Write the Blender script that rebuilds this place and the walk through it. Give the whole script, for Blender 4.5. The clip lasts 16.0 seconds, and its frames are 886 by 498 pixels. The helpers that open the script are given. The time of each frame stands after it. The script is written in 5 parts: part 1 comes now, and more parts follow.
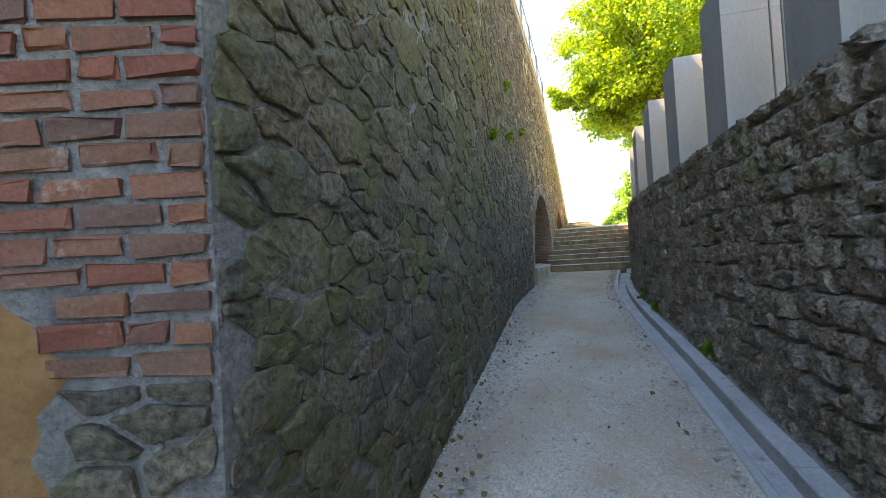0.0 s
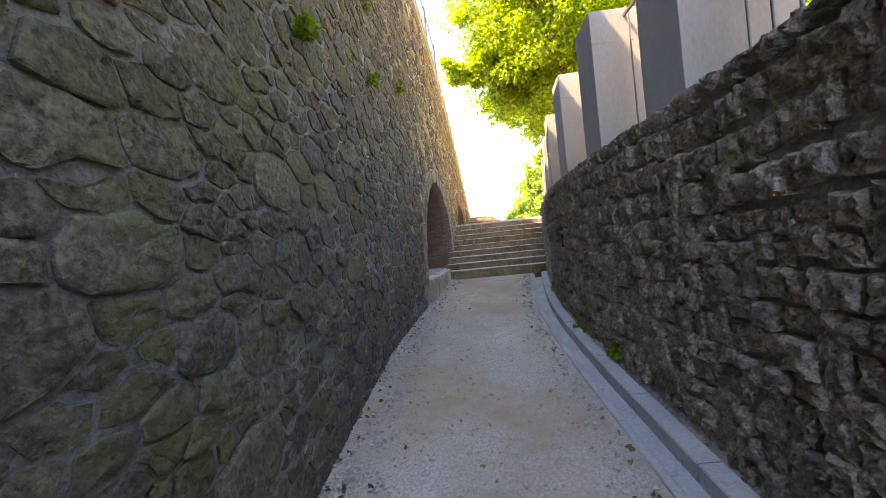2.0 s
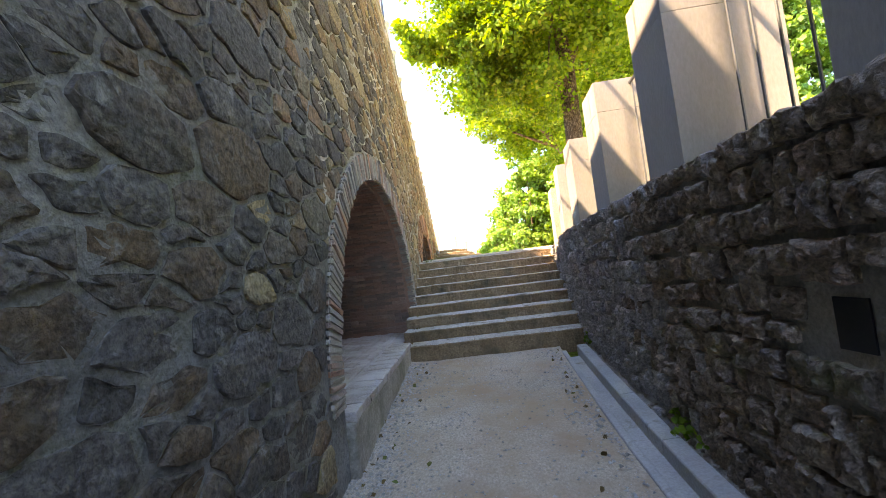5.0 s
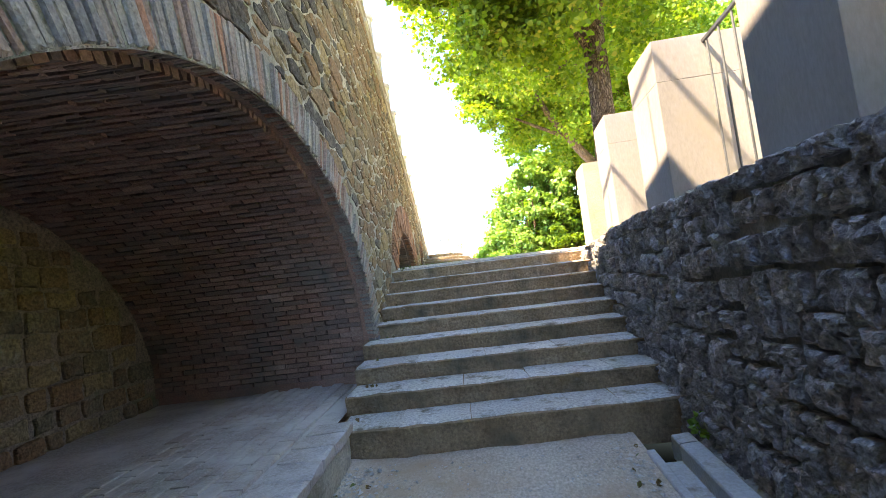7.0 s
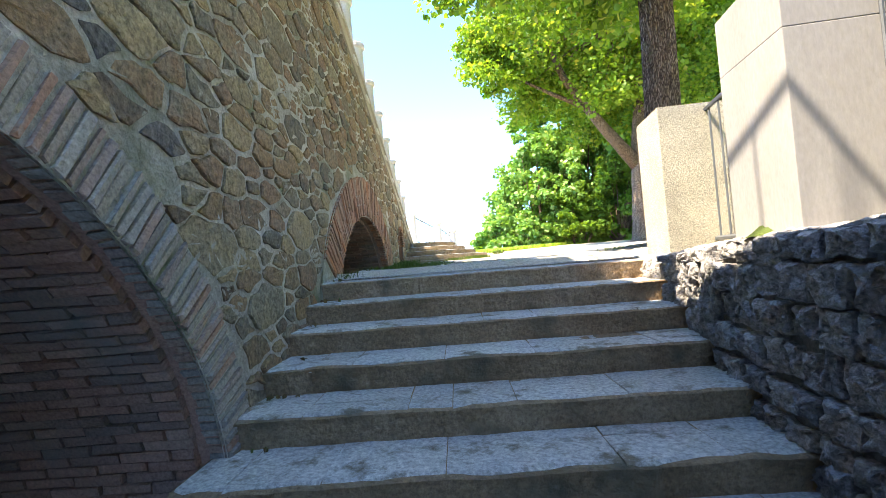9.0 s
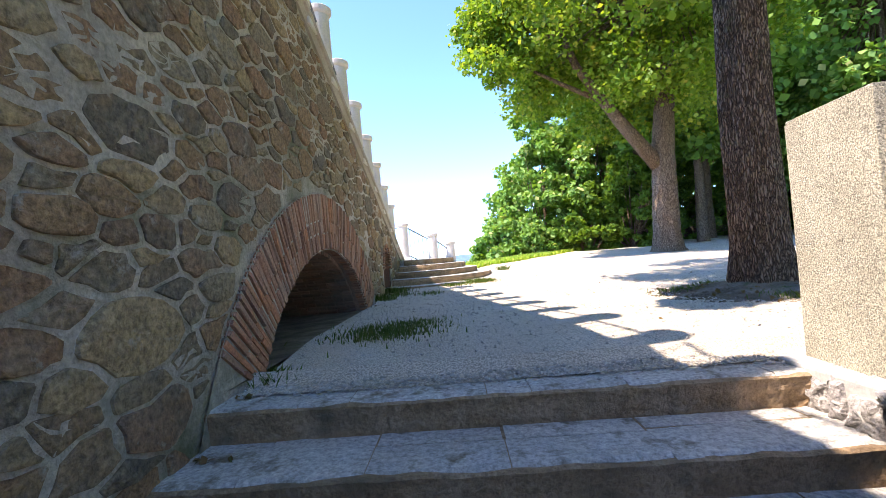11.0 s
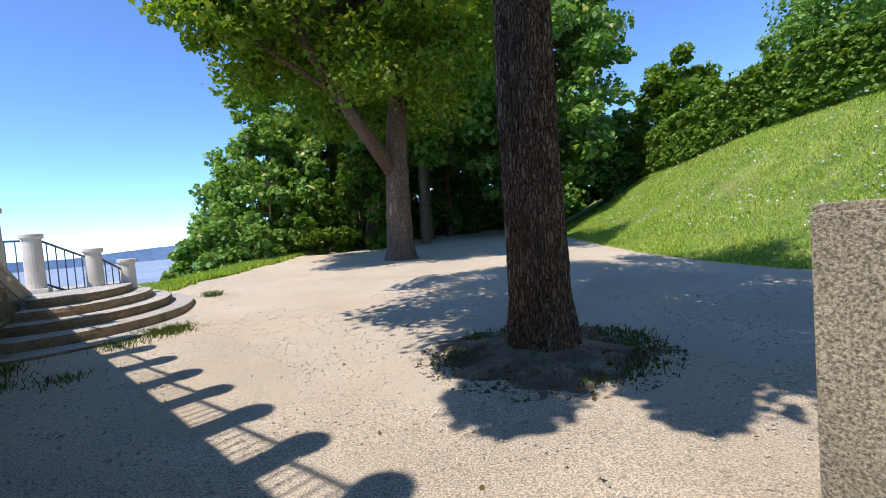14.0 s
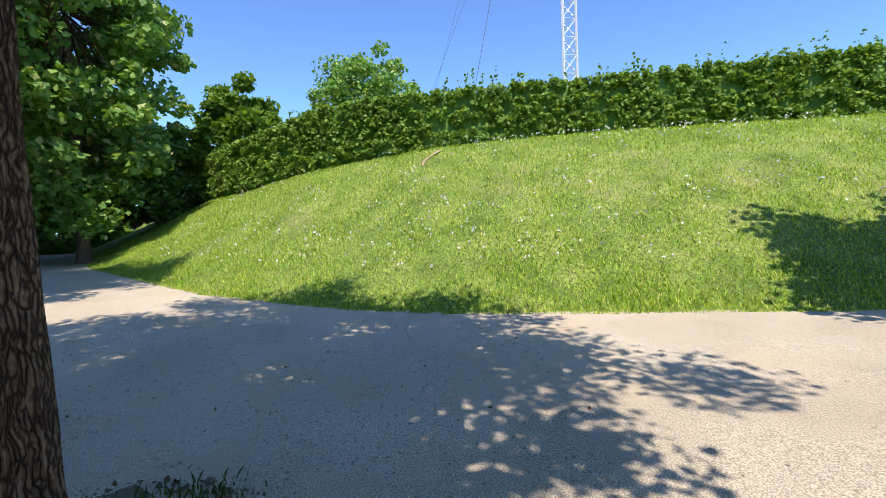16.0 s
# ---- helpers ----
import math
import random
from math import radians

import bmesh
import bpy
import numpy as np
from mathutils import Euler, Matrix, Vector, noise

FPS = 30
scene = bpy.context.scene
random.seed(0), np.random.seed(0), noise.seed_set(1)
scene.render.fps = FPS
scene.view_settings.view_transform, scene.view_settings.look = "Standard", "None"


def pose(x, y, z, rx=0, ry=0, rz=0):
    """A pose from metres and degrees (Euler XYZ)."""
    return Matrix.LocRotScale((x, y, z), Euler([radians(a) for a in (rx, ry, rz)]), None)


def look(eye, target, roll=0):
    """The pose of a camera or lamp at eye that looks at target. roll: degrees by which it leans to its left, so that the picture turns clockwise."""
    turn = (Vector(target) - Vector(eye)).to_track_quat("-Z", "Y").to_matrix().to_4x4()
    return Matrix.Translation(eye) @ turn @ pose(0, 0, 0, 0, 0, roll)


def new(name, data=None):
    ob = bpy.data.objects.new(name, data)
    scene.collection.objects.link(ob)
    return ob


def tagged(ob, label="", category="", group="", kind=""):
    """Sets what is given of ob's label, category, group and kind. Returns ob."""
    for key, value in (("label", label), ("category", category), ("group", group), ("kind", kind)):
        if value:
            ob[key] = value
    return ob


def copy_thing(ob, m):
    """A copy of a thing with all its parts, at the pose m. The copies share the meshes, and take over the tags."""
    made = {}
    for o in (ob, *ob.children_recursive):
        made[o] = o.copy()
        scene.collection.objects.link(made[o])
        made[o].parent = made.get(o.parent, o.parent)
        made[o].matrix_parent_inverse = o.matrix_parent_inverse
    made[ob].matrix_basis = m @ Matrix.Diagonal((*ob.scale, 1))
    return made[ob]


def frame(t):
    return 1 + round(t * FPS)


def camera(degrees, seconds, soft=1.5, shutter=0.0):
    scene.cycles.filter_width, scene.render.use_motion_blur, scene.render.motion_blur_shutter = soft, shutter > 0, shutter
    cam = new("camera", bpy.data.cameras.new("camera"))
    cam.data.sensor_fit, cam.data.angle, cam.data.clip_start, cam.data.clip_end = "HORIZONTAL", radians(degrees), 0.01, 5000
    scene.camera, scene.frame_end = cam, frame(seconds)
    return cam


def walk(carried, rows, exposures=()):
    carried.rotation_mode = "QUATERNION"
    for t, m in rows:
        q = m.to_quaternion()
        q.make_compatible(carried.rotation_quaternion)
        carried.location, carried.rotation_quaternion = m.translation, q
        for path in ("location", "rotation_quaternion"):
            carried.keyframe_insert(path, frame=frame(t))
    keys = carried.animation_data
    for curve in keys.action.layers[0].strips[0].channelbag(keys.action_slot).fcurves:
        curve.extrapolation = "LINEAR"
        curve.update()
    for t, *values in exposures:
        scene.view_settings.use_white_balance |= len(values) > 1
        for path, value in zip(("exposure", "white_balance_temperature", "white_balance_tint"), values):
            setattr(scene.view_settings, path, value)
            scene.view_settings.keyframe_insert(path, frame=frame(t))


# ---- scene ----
import collections

cam = camera(89.3, 16.0, soft=0.8)
PATH = [
    (0, (-0.077, -0.071, 1.586), (-0.726, 1.821, 1.623), -3.5),
    (0.5, (-0.103, 0.795, 1.601), (-0.517, 2.75, 1.678), -4.0),
    (1, (-0.159, 1.665, 1.633), (-0.527, 3.63, 1.701), -4.2),
    (1.5, (-0.214, 2.514, 1.688), (-0.552, 4.485, 1.722), -4.3),
    (2, (-0.247, 3.366, 1.761), (-0.495, 5.35, 1.752), -5.7),
    (2.5, (-0.289, 4.266, 1.792), (-0.483, 6.256, 1.789), -6.8),
    (3, (-0.405, 5.171, 1.825), (-0.581, 7.163, 1.829), -7.0),
    (3.5, (-0.482, 6.097, 1.871), (-0.633, 8.091, 1.913), -7.4),
    (4, (-0.634, 7.029, 1.943), (-0.767, 9.024, 1.994), -7.5),
    (4.5, (-0.723, 7.878, 2.009), (-0.818, 9.874, 2.099), -7.1),
    (5, (-0.696, 8.701, 2.035), (-0.772, 10.695, 2.163), -6.9),
    (5.2, (-0.7, 8.994, 2.014), (-0.772, 10.988, 2.152), -6.8),
    (7.3, (-0.567, 12.212, 2.226), (-0.623, 14.206, 2.378), -6.7),
    (7.5, (-0.495, 12.495, 2.303), (-0.568, 14.489, 2.441), -6.2),
    (8, (-0.46, 13.263, 2.362), (-0.529, 15.259, 2.467), -5.1),
    (8.5, (-0.384, 13.946, 2.416), (-0.448, 15.943, 2.489), -4.6),
    (9, (-0.362, 14.649, 2.507), (-0.423, 16.647, 2.576), -4.5),
    (9.2, (-0.361, 14.921, 2.549), (-0.432, 16.918, 2.612), -4.5),
    (11.3, (-0.342, 16.796, 3.113), (-0.388, 18.795, 3.162), -4.5),
    (11.5, (-0.366, 16.952, 3.11), (-0.394, 18.951, 3.172), -4.8),
    (12, (-0.377, 17.281, 3.245), (-0.323, 19.279, 3.32), -4.5),
    (12.5, (-0.354, 17.59, 3.373), (-0.262, 19.588, 3.421), -5.1),
    (13, (-0.299, 17.922, 3.488), (0.018, 19.897, 3.487), -5.3),
    (13.5, (-0.111, 18.237, 3.592), (0.543, 20.127, 3.558), -4.3),
    (14, (0.098, 18.527, 3.685), (1.161, 20.219, 3.598), -4.4),
    (14.5, (0.326, 18.798, 3.799), (1.772, 20.174, 3.663), -3.4),
    (15, (0.729, 19.122, 3.942), (2.361, 20.27, 3.805), -2.5),
    (15.5, (1.095, 19.435, 3.958), (2.921, 20.243, 3.84), -2.4),
    (16, (1.584, 19.617, 3.973), (3.573, 19.809, 3.875), -2.4),
]
EXPOSURES = [(0.0, 4.0, 12400, 15), (0.5, 4.25, 12800, 19), (1.2, 4.2, 13200, 24), (2.2, 4.2, 13800, 29), (3.0, 4.15, 13800, 27), (4.2, 4.1, 12700, 26), (5.0, 4.1, 11600, 23), (7.5, 4.05, 8700, 15), (8.5, 3.65, 7600, 10), (9.0, 3.5, 7400, 11), (11.5, 2.6, 6800, 22),
             (13.0, 2.0, 6500, 23), (14.0, 1.4, 6600, 14), (14.5, 1.4, 6800, 12), (15.5, 1.75, 6900, 12), (16.0, 1.6, 6900, 13)]
walk(cam, [(t, look(eye, target, roll)) for t, eye, target, roll in PATH], EXPOSURES)

# ---- world and sun ----
TO_SUN = Vector((-0.578, -0.20, 1.0)).normalized()
world = bpy.data.worlds.new("sky")
scene.world = world
world.use_nodes = True
wn = world.node_tree
sky = wn.nodes.new("ShaderNodeTexSky")
sky.sky_type = "NISHITA"
sky.sun_disc = False
sky.sun_elevation = math.asin(TO_SUN.z)
sky.sun_rotation = math.atan2(TO_SUN.x, TO_SUN.y)
sky.altitude = 2200
sky.dust_density = 0.0
sky.ozone_density = 3.0
sky.air_density = 0.58
deep = wn.nodes.new("ShaderNodeMix")
deep.data_type, deep.blend_type = "RGBA", "MULTIPLY"
deep.inputs[0].default_value = 1.0
deep.inputs[7].default_value = (0.71, 0.91, 1.07, 1)
wn.links.new(sky.outputs["Color"], deep.inputs[6])
wn.links.new(deep.outputs[2], wn.nodes["Background"].inputs["Color"])
wn.nodes["Background"].inputs["Strength"].default_value = 0.15
sun = new("sun", bpy.data.lights.new("sun", "SUN"))
sun.data.energy = 2.1
sun.data.angle = radians(0.55)
sun.data.color = (1.0, 0.93, 0.82)
sun.matrix_world = look(tuple(TO_SUN * 60), (0, 0, 0))


# ---- materials ----
def tree_of(name):
    m = bpy.data.materials.new(name)
    m.use_nodes = True
    return m, m.node_tree.nodes, m.node_tree.links


def ramp_of(nodes, stops):
    r = nodes.new("ShaderNodeValToRGB")
    e = r.color_ramp.elements
    while len(e) < len(stops):
        e.new(0.5)
    for k, (p, c) in enumerate(stops):
        e[k].position, e[k].color = p, (*c, 1)
    return r


def noise_of(nodes, links, coords, scale, detail=5.0, rough=0.6, stretch=None):
    n = nodes.new("ShaderNodeTexNoise")
    n.inputs["Scale"].default_value = scale
    n.inputs["Detail"].default_value = detail
    n.inputs["Roughness"].default_value = rough
    if stretch:
        mp = nodes.new("ShaderNodeMapping")
        mp.inputs["Scale"].default_value = stretch
        links.new(coords, mp.inputs["Vector"])
        coords = mp.outputs["Vector"]
    links.new(coords, n.inputs["Vector"])
    return n.outputs["Fac"]


def mixed(nodes, links, fac, a, b, mode="MIX"):
    m = nodes.new("ShaderNodeMix")
    m.data_type, m.blend_type = "RGBA", mode
    for sock, v in ((m.inputs[0], fac), (m.inputs[6], a), (m.inputs[7], b)):
        if isinstance(v, (int, float)):
            sock.default_value = v
        elif isinstance(v, tuple):
            sock.default_value = (*v, 1)
        else:
            links.new(v, sock)
    return m.outputs[2]


def shade(name, palette, grain=40.0, blotch=2.5, rough=0.85, bump=0.3, depth=0.01, by_piece=0.0, stain=None, stain_scale=1.0,
          stain_from=0.5, stain_to=0.65, metal=0.0, stretch=None, spread=0.25, lumps=0.0, lump_scale=9.0, crisp=0.25):
    """A surface with a palette walked by grain and blotches, or piece by piece; an optional stain of its own shape; bump."""
    m, nodes, links = tree_of(name)
    b = nodes["Principled BSDF"]
    tc = nodes.new("ShaderNodeTexCoord").outputs["Object"]
    fine = noise_of(nodes, links, tc, grain, 6, 0.65, stretch)
    broad = noise_of(nodes, links, tc, blotch, 4, 0.55, stretch)
    mm = nodes.new("ShaderNodeMath")
    mm.operation = "MULTIPLY_ADD"
    mm.inputs[1].default_value = 1.4
    mm.inputs[2].default_value = -0.2
    links.new(broad, mm.inputs[0])
    fac = mm.outputs[0]
    if by_piece:
        info, geo = nodes.new("ShaderNodeObjectInfo"), nodes.new("ShaderNodeNewGeometry")
        add = nodes.new("ShaderNodeMath")
        add.operation = "ADD"
        links.new(info.outputs["Random"], add.inputs[0])
        links.new(geo.outputs["Random Per Island"], add.inputs[1])
        fr = nodes.new("ShaderNodeMath")
        fr.operation = "FRACT"
        links.new(add.outputs[0], fr.inputs[0])
        mx = nodes.new("ShaderNodeMix")
        mx.inputs[0].default_value = by_piece
        links.new(fac, mx.inputs[2])
        links.new(fr.outputs[0], mx.inputs[3])
        fac = mx.outputs[0]
    r = ramp_of(nodes, palette)
    links.new(fac, r.inputs["Fac"])
    g = ramp_of(nodes, [(0.5 - crisp, (1 - spread,) * 3), (0.5 + crisp, (1 + spread * 0.6,) * 3)])
    links.new(fine, g.inputs["Fac"])
    col = mixed(nodes, links, 1.0, r.outputs["Color"], g.outputs["Color"], "MULTIPLY")
    if stain:
        s = noise_of(nodes, links, tc, stain_scale, 7, 0.68)
        sr = ramp_of(nodes, [(stain_from, (0, 0, 0)), (stain_to, (1, 1, 1))])
        links.new(s, sr.inputs["Fac"])
        col = mixed(nodes, links, sr.outputs["Color"], col, stain)
    links.new(col, b.inputs["Base Color"])
    b.inputs["Roughness"].default_value = rough
    b.inputs["Metallic"].default_value = metal
    b.inputs["Specular IOR Level"].default_value = 0.3
    if bump:
        bp = nodes.new("ShaderNodeBump")
        bp.inputs["Strength"].default_value = bump
        bp.inputs["Distance"].default_value = depth
        links.new(fine, bp.inputs["Height"])
        if lumps:
            bp2 = nodes.new("ShaderNodeBump")
            bp2.inputs["Strength"].default_value = lumps
            bp2.inputs["Distance"].default_value = 0.04
            links.new(noise_of(nodes, links, tc, lump_scale, 4, 0.6), bp2.inputs["Height"])
            links.new(bp2.outputs["Normal"], bp.inputs["Normal"])
        links.new(bp.outputs["Normal"], b.inputs["Normal"])
    return m


def leaf_shade(name, palette, through_share=0.4):
    m, nodes, links = tree_of(name)
    nodes.remove(nodes["Principled BSDF"])
    geo = nodes.new("ShaderNodeNewGeometry")
    r = ramp_of(nodes, palette)
    links.new(geo.outputs["Random Per Island"], r.inputs["Fac"])
    d = nodes.new("ShaderNodeBsdfPrincipled")
    d.inputs["Roughness"].default_value = 0.55
    d.inputs["Specular IOR Level"].default_value = 0.25
    tr = nodes.new("ShaderNodeBsdfTranslucent")
    warm = mixed(nodes, links, 1.0, r.outputs["Color"], (1.7, 1.6, 0.6), "MULTIPLY")
    links.new(r.outputs["Color"], d.inputs["Base Color"])
    links.new(warm, tr.inputs["Color"])
    mx = nodes.new("ShaderNodeMixShader")
    mx.inputs[0].default_value = through_share
    links.new(d.outputs[0], mx.inputs[1])
    links.new(tr.outputs[0], mx.inputs[2])
    links.new(mx.outputs[0], nodes["Material Output"].inputs["Surface"])
    return m


STONE = shade("rubble_stone", [(0.0, (0.143, 0.103, 0.0649)), (0.14, (0.343, 0.215, 0.113)), (0.28, (0.229, 0.179, 0.118)), (0.42, (0.428, 0.305, 0.162)), (0.56, (0.276, 0.229, 0.154)),
                               (0.7, (0.324, 0.188, 0.105)), (0.84, (0.163, 0.139, 0.102)), (1.0, (0.438, 0.332, 0.202))],
              grain=34, blotch=6, bump=1.0, depth=0.02, by_piece=0.8, stain=(0.4, 0.355, 0.285), stain_scale=5.5, stain_from=0.6, stain_to=0.68,
              spread=0.55, lumps=1.0, lump_scale=11, crisp=0.17)
GREYSTONE = shade("grey_rubble_stone", [(0.0, (0.0792, 0.0693, 0.0603)), (0.18, (0.159, 0.137, 0.116)), (0.36, (0.106, 0.0943, 0.0807)), (0.5, (0.19, 0.164, 0.139)), (0.64, (0.164, 0.104, 0.0603)), (0.78, (0.126, 0.112, 0.0975)),
                                        (0.9, (0.0895, 0.0768, 0.0649)), (1.0, (0.221, 0.189, 0.152))],
                  grain=34, blotch=6, bump=1.0, depth=0.02, by_piece=0.75, stain=(0.27, 0.25, 0.215), stain_scale=5.5, stain_from=0.58, stain_to=0.67,
                  spread=0.6, lumps=1.0, lump_scale=11, crisp=0.16)
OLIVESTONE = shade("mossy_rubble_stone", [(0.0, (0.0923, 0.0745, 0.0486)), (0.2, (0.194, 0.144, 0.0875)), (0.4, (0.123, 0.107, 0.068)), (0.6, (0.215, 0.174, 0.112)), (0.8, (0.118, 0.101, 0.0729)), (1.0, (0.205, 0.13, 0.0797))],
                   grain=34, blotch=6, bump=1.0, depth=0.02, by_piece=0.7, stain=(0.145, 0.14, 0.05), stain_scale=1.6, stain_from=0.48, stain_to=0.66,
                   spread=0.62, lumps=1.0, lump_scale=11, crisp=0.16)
MORTAR = shade("old_mortar", [(0.2, (0.356, 0.313, 0.248)), (0.55, (0.572, 0.502, 0.4)), (0.85, (0.756, 0.68, 0.562))], grain=38, blotch=2.2, bump=1.0, depth=0.03,
               stain=(0.171, 0.179, 0.102), stain_scale=1.3, stain_from=0.5, stain_to=0.68, spread=0.4, lumps=0.7, lump_scale=16)
DARKSTONE = shade("weathered_stone", [(0.0, (0.149, 0.121, 0.104)), (0.3, (0.268, 0.209, 0.167)), (0.6, (0.364, 0.283, 0.217)), (0.85, (0.283, 0.196, 0.151)), (1.0, (0.485, 0.384, 0.302))],
                  grain=45, blotch=5, bump=0.8, depth=0.025, by_piece=0.5, stain=(0.19, 0.2, 0.1), stain_scale=2.2, stain_from=0.56, stain_to=0.72, spread=0.6, lumps=1.0, lump_scale=13, crisp=0.2)
# Greyer twin of weathered_stone; brighter light by the steps is put into its colour.
LITSTONE = shade("lit_grey_stone", [(0.0, (0.2, 0.19, 0.19)), (0.3, (0.34, 0.32, 0.31)), (0.6, (0.46, 0.43, 0.4)), (0.85, (0.36, 0.33, 0.32)), (1.0, (0.6, 0.56, 0.51))],
                 grain=45, blotch=5, bump=0.8, depth=0.025, by_piece=0.5, stain=(0.24, 0.22, 0.18), stain_scale=2.2, stain_from=0.58, stain_to=0.74, spread=0.6, lumps=1.0, lump_scale=13, crisp=0.2)
DARKMORTAR = shade("weathered_mortar", [(0.2, (0.169, 0.158, 0.140)), (0.8, (0.393, 0.360, 0.309))], grain=50, blotch=3, bump=0.8, depth=0.02, spread=0.4, lumps=0.7, lump_scale=20)
BRICK = shade("old_brick", [(0.0, (0.19, 0.0551, 0.0359)), (0.25, (0.285, 0.0924, 0.0533)), (0.5, (0.209, 0.111, 0.0713)), (0.7, (0.342, 0.118, 0.0607)), (0.85, (0.152, 0.0737, 0.0533)), (1.0, (0.314, 0.17, 0.107))],
              grain=70, blotch=5, bump=0.5, depth=0.008, by_piece=0.8, stain=(0.405, 0.365, 0.297), stain_scale=5, stain_from=0.6, stain_to=0.72, spread=0.35, lumps=0.3, lump_scale=25)
LOWBRICK = shade("warm_arch_brick", [(0.0, (0.403, 0.184, 0.112)), (0.22, (0.515, 0.267, 0.163)), (0.42, (0.336, 0.202, 0.142)), (0.6, (0.56, 0.23, 0.112)), (0.78, (0.47, 0.304, 0.215)), (0.9, (0.314, 0.138, 0.086)), (1.0, (0.582, 0.386, 0.275))],
                 grain=60, blotch=5, bump=0.6, depth=0.01, by_piece=0.85, stain=(0.42, 0.37, 0.3), stain_scale=6, stain_from=0.63, stain_to=0.74, spread=0.4, lumps=0.4, lump_scale=25, crisp=0.18)
ARCHBRICK = shade("worn_arch_brick", [(0.0, (0.3, 0.26, 0.215)), (0.25, (0.4, 0.34, 0.27)), (0.45, (0.25, 0.225, 0.2)), (0.62, (0.42, 0.24, 0.16)), (0.78, (0.34, 0.29, 0.235)), (0.92, (0.48, 0.22, 0.13)), (1.0, (0.5, 0.43, 0.34))],
                  grain=60, blotch=5, bump=0.6, depth=0.01, by_piece=0.85, stain=(0.42, 0.38, 0.32), stain_scale=5, stain_from=0.58, stain_to=0.72, spread=0.4, lumps=0.4, lump_scale=25, crisp=0.18)
DUSTBRICK = shade("dusty_floor_brick", [(0.0, (0.34, 0.29, 0.25)), (0.4, (0.46, 0.4, 0.35)), (0.7, (0.4, 0.31, 0.26)), (1.0, (0.55, 0.5, 0.44))],
                  grain=60, blotch=2, bump=0.5, depth=0.01, by_piece=0.3, stain=(0.56, 0.51, 0.46), stain_scale=1.6, stain_from=0.45, stain_to=0.62, spread=0.35, crisp=0.18)
VAULTBRICK = shade("dark_vault_brick", [(0.0, (0.281, 0.146, 0.101)), (0.35, (0.432, 0.243, 0.175)), (0.65, (0.238, 0.166, 0.133)), (0.88, (0.497, 0.302, 0.22)), (1.0, (0.605, 0.476, 0.376))],
                   grain=60, blotch=3, bump=0.7, depth=0.012, by_piece=0.8, stain=(0.2, 0.175, 0.15), stain_scale=1.2, stain_from=0.5, stain_to=0.7, spread=0.5)
PLASTER = shade("ochre_plaster", [(0.2, (0.26, 0.11, 0.033)), (0.6, (0.31, 0.149, 0.055)), (0.9, (0.31, 0.198, 0.121))], grain=30, blotch=3, bump=0.4, spread=0.3, lumps=0.5)
COPING = shade("sandstone_coping", [(0.2, (0.34, 0.29, 0.22)), (0.7, (0.47, 0.41, 0.33))], grain=40, blotch=2, bump=0.3, spread=0.25)
COLUMN = shade("pale_cast_stone", [(0.2, (0.55, 0.51, 0.45)), (0.7, (0.68, 0.64, 0.57))], grain=50, blotch=3, bump=0.25, depth=0.004, spread=0.18, stain=(0.4, 0.37, 0.32), stain_scale=3, stain_from=0.62, stain_to=0.8)
CONCRETE = shade("pillar_concrete", [(0.2, (0.25, 0.239, 0.224)), (0.55, (0.302, 0.288, 0.273)), (0.85, (0.346, 0.338, 0.325))], grain=60, blotch=1.6, bump=0.3, depth=0.004, spread=0.16,
                 stain=(0.28, 0.26, 0.22), stain_scale=2.4, stain_from=0.56, stain_to=0.75, stretch=(1, 1, 0.35))
PEBBLEDASH = shade("washed_concrete", [(0.2, (0.36, 0.33, 0.25)), (0.8, (0.52, 0.48, 0.37))], grain=120, blotch=3, bump=1.0, depth=0.01, spread=0.6, crisp=0.11)
GUTTER = shade("gutter_concrete", [(0.2, (0.338, 0.331, 0.312)), (0.8, (0.475, 0.463, 0.431))], grain=50, blotch=2, bump=0.3, spread=0.25, stain=(0.213, 0.188, 0.144), stain_scale=4, stain_from=0.58, stain_to=0.72)
RAMP = shade("ramp_grit", [(0.2, (0.412, 0.34, 0.265)), (0.5, (0.519, 0.432, 0.34)), (0.8, (0.598, 0.499, 0.391))], grain=60, blotch=0.9, bump=0.6, depth=0.012, spread=0.35, crisp=0.16,
             stain=(0.44, 0.3, 0.19), stain_scale=0.9, stain_from=0.44, stain_to=0.66, lumps=0.25, lump_scale=22, stretch=(1, 0.6, 1))
GRAVEL = shade("pale_gravel", [(0.2, (0.528, 0.451, 0.351)), (0.5, (0.607, 0.524, 0.414)), (0.8, (0.669, 0.589, 0.477))], grain=95, blotch=0.7, bump=1.0, depth=0.012, spread=0.52, crisp=0.1,
               stain=(0.6, 0.48, 0.35), stain_scale=0.5, stain_from=0.5, stain_to=0.7, lumps=0.12, lump_scale=30)
PEBBLE = shade("loose_grit", [(0.0, (0.27, 0.25, 0.22)), (0.5, (0.42, 0.39, 0.34)), (1.0, (0.6, 0.56, 0.5))], grain=90, by_piece=0.8, bump=0.2, spread=0.2)
STEP = shade("worn_step_stone", [(0.0, (0.435, 0.406, 0.36)), (0.4, (0.572, 0.544, 0.492)), (0.75, (0.653, 0.618, 0.561)), (1.0, (0.549, 0.555, 0.561))], grain=45, blotch=2.5, bump=0.8, depth=0.018, by_piece=0.5,
             stain=(0.2, 0.165, 0.115), stain_scale=5, stain_from=0.54, stain_to=0.66, spread=0.6, lumps=0.7, lump_scale=14)
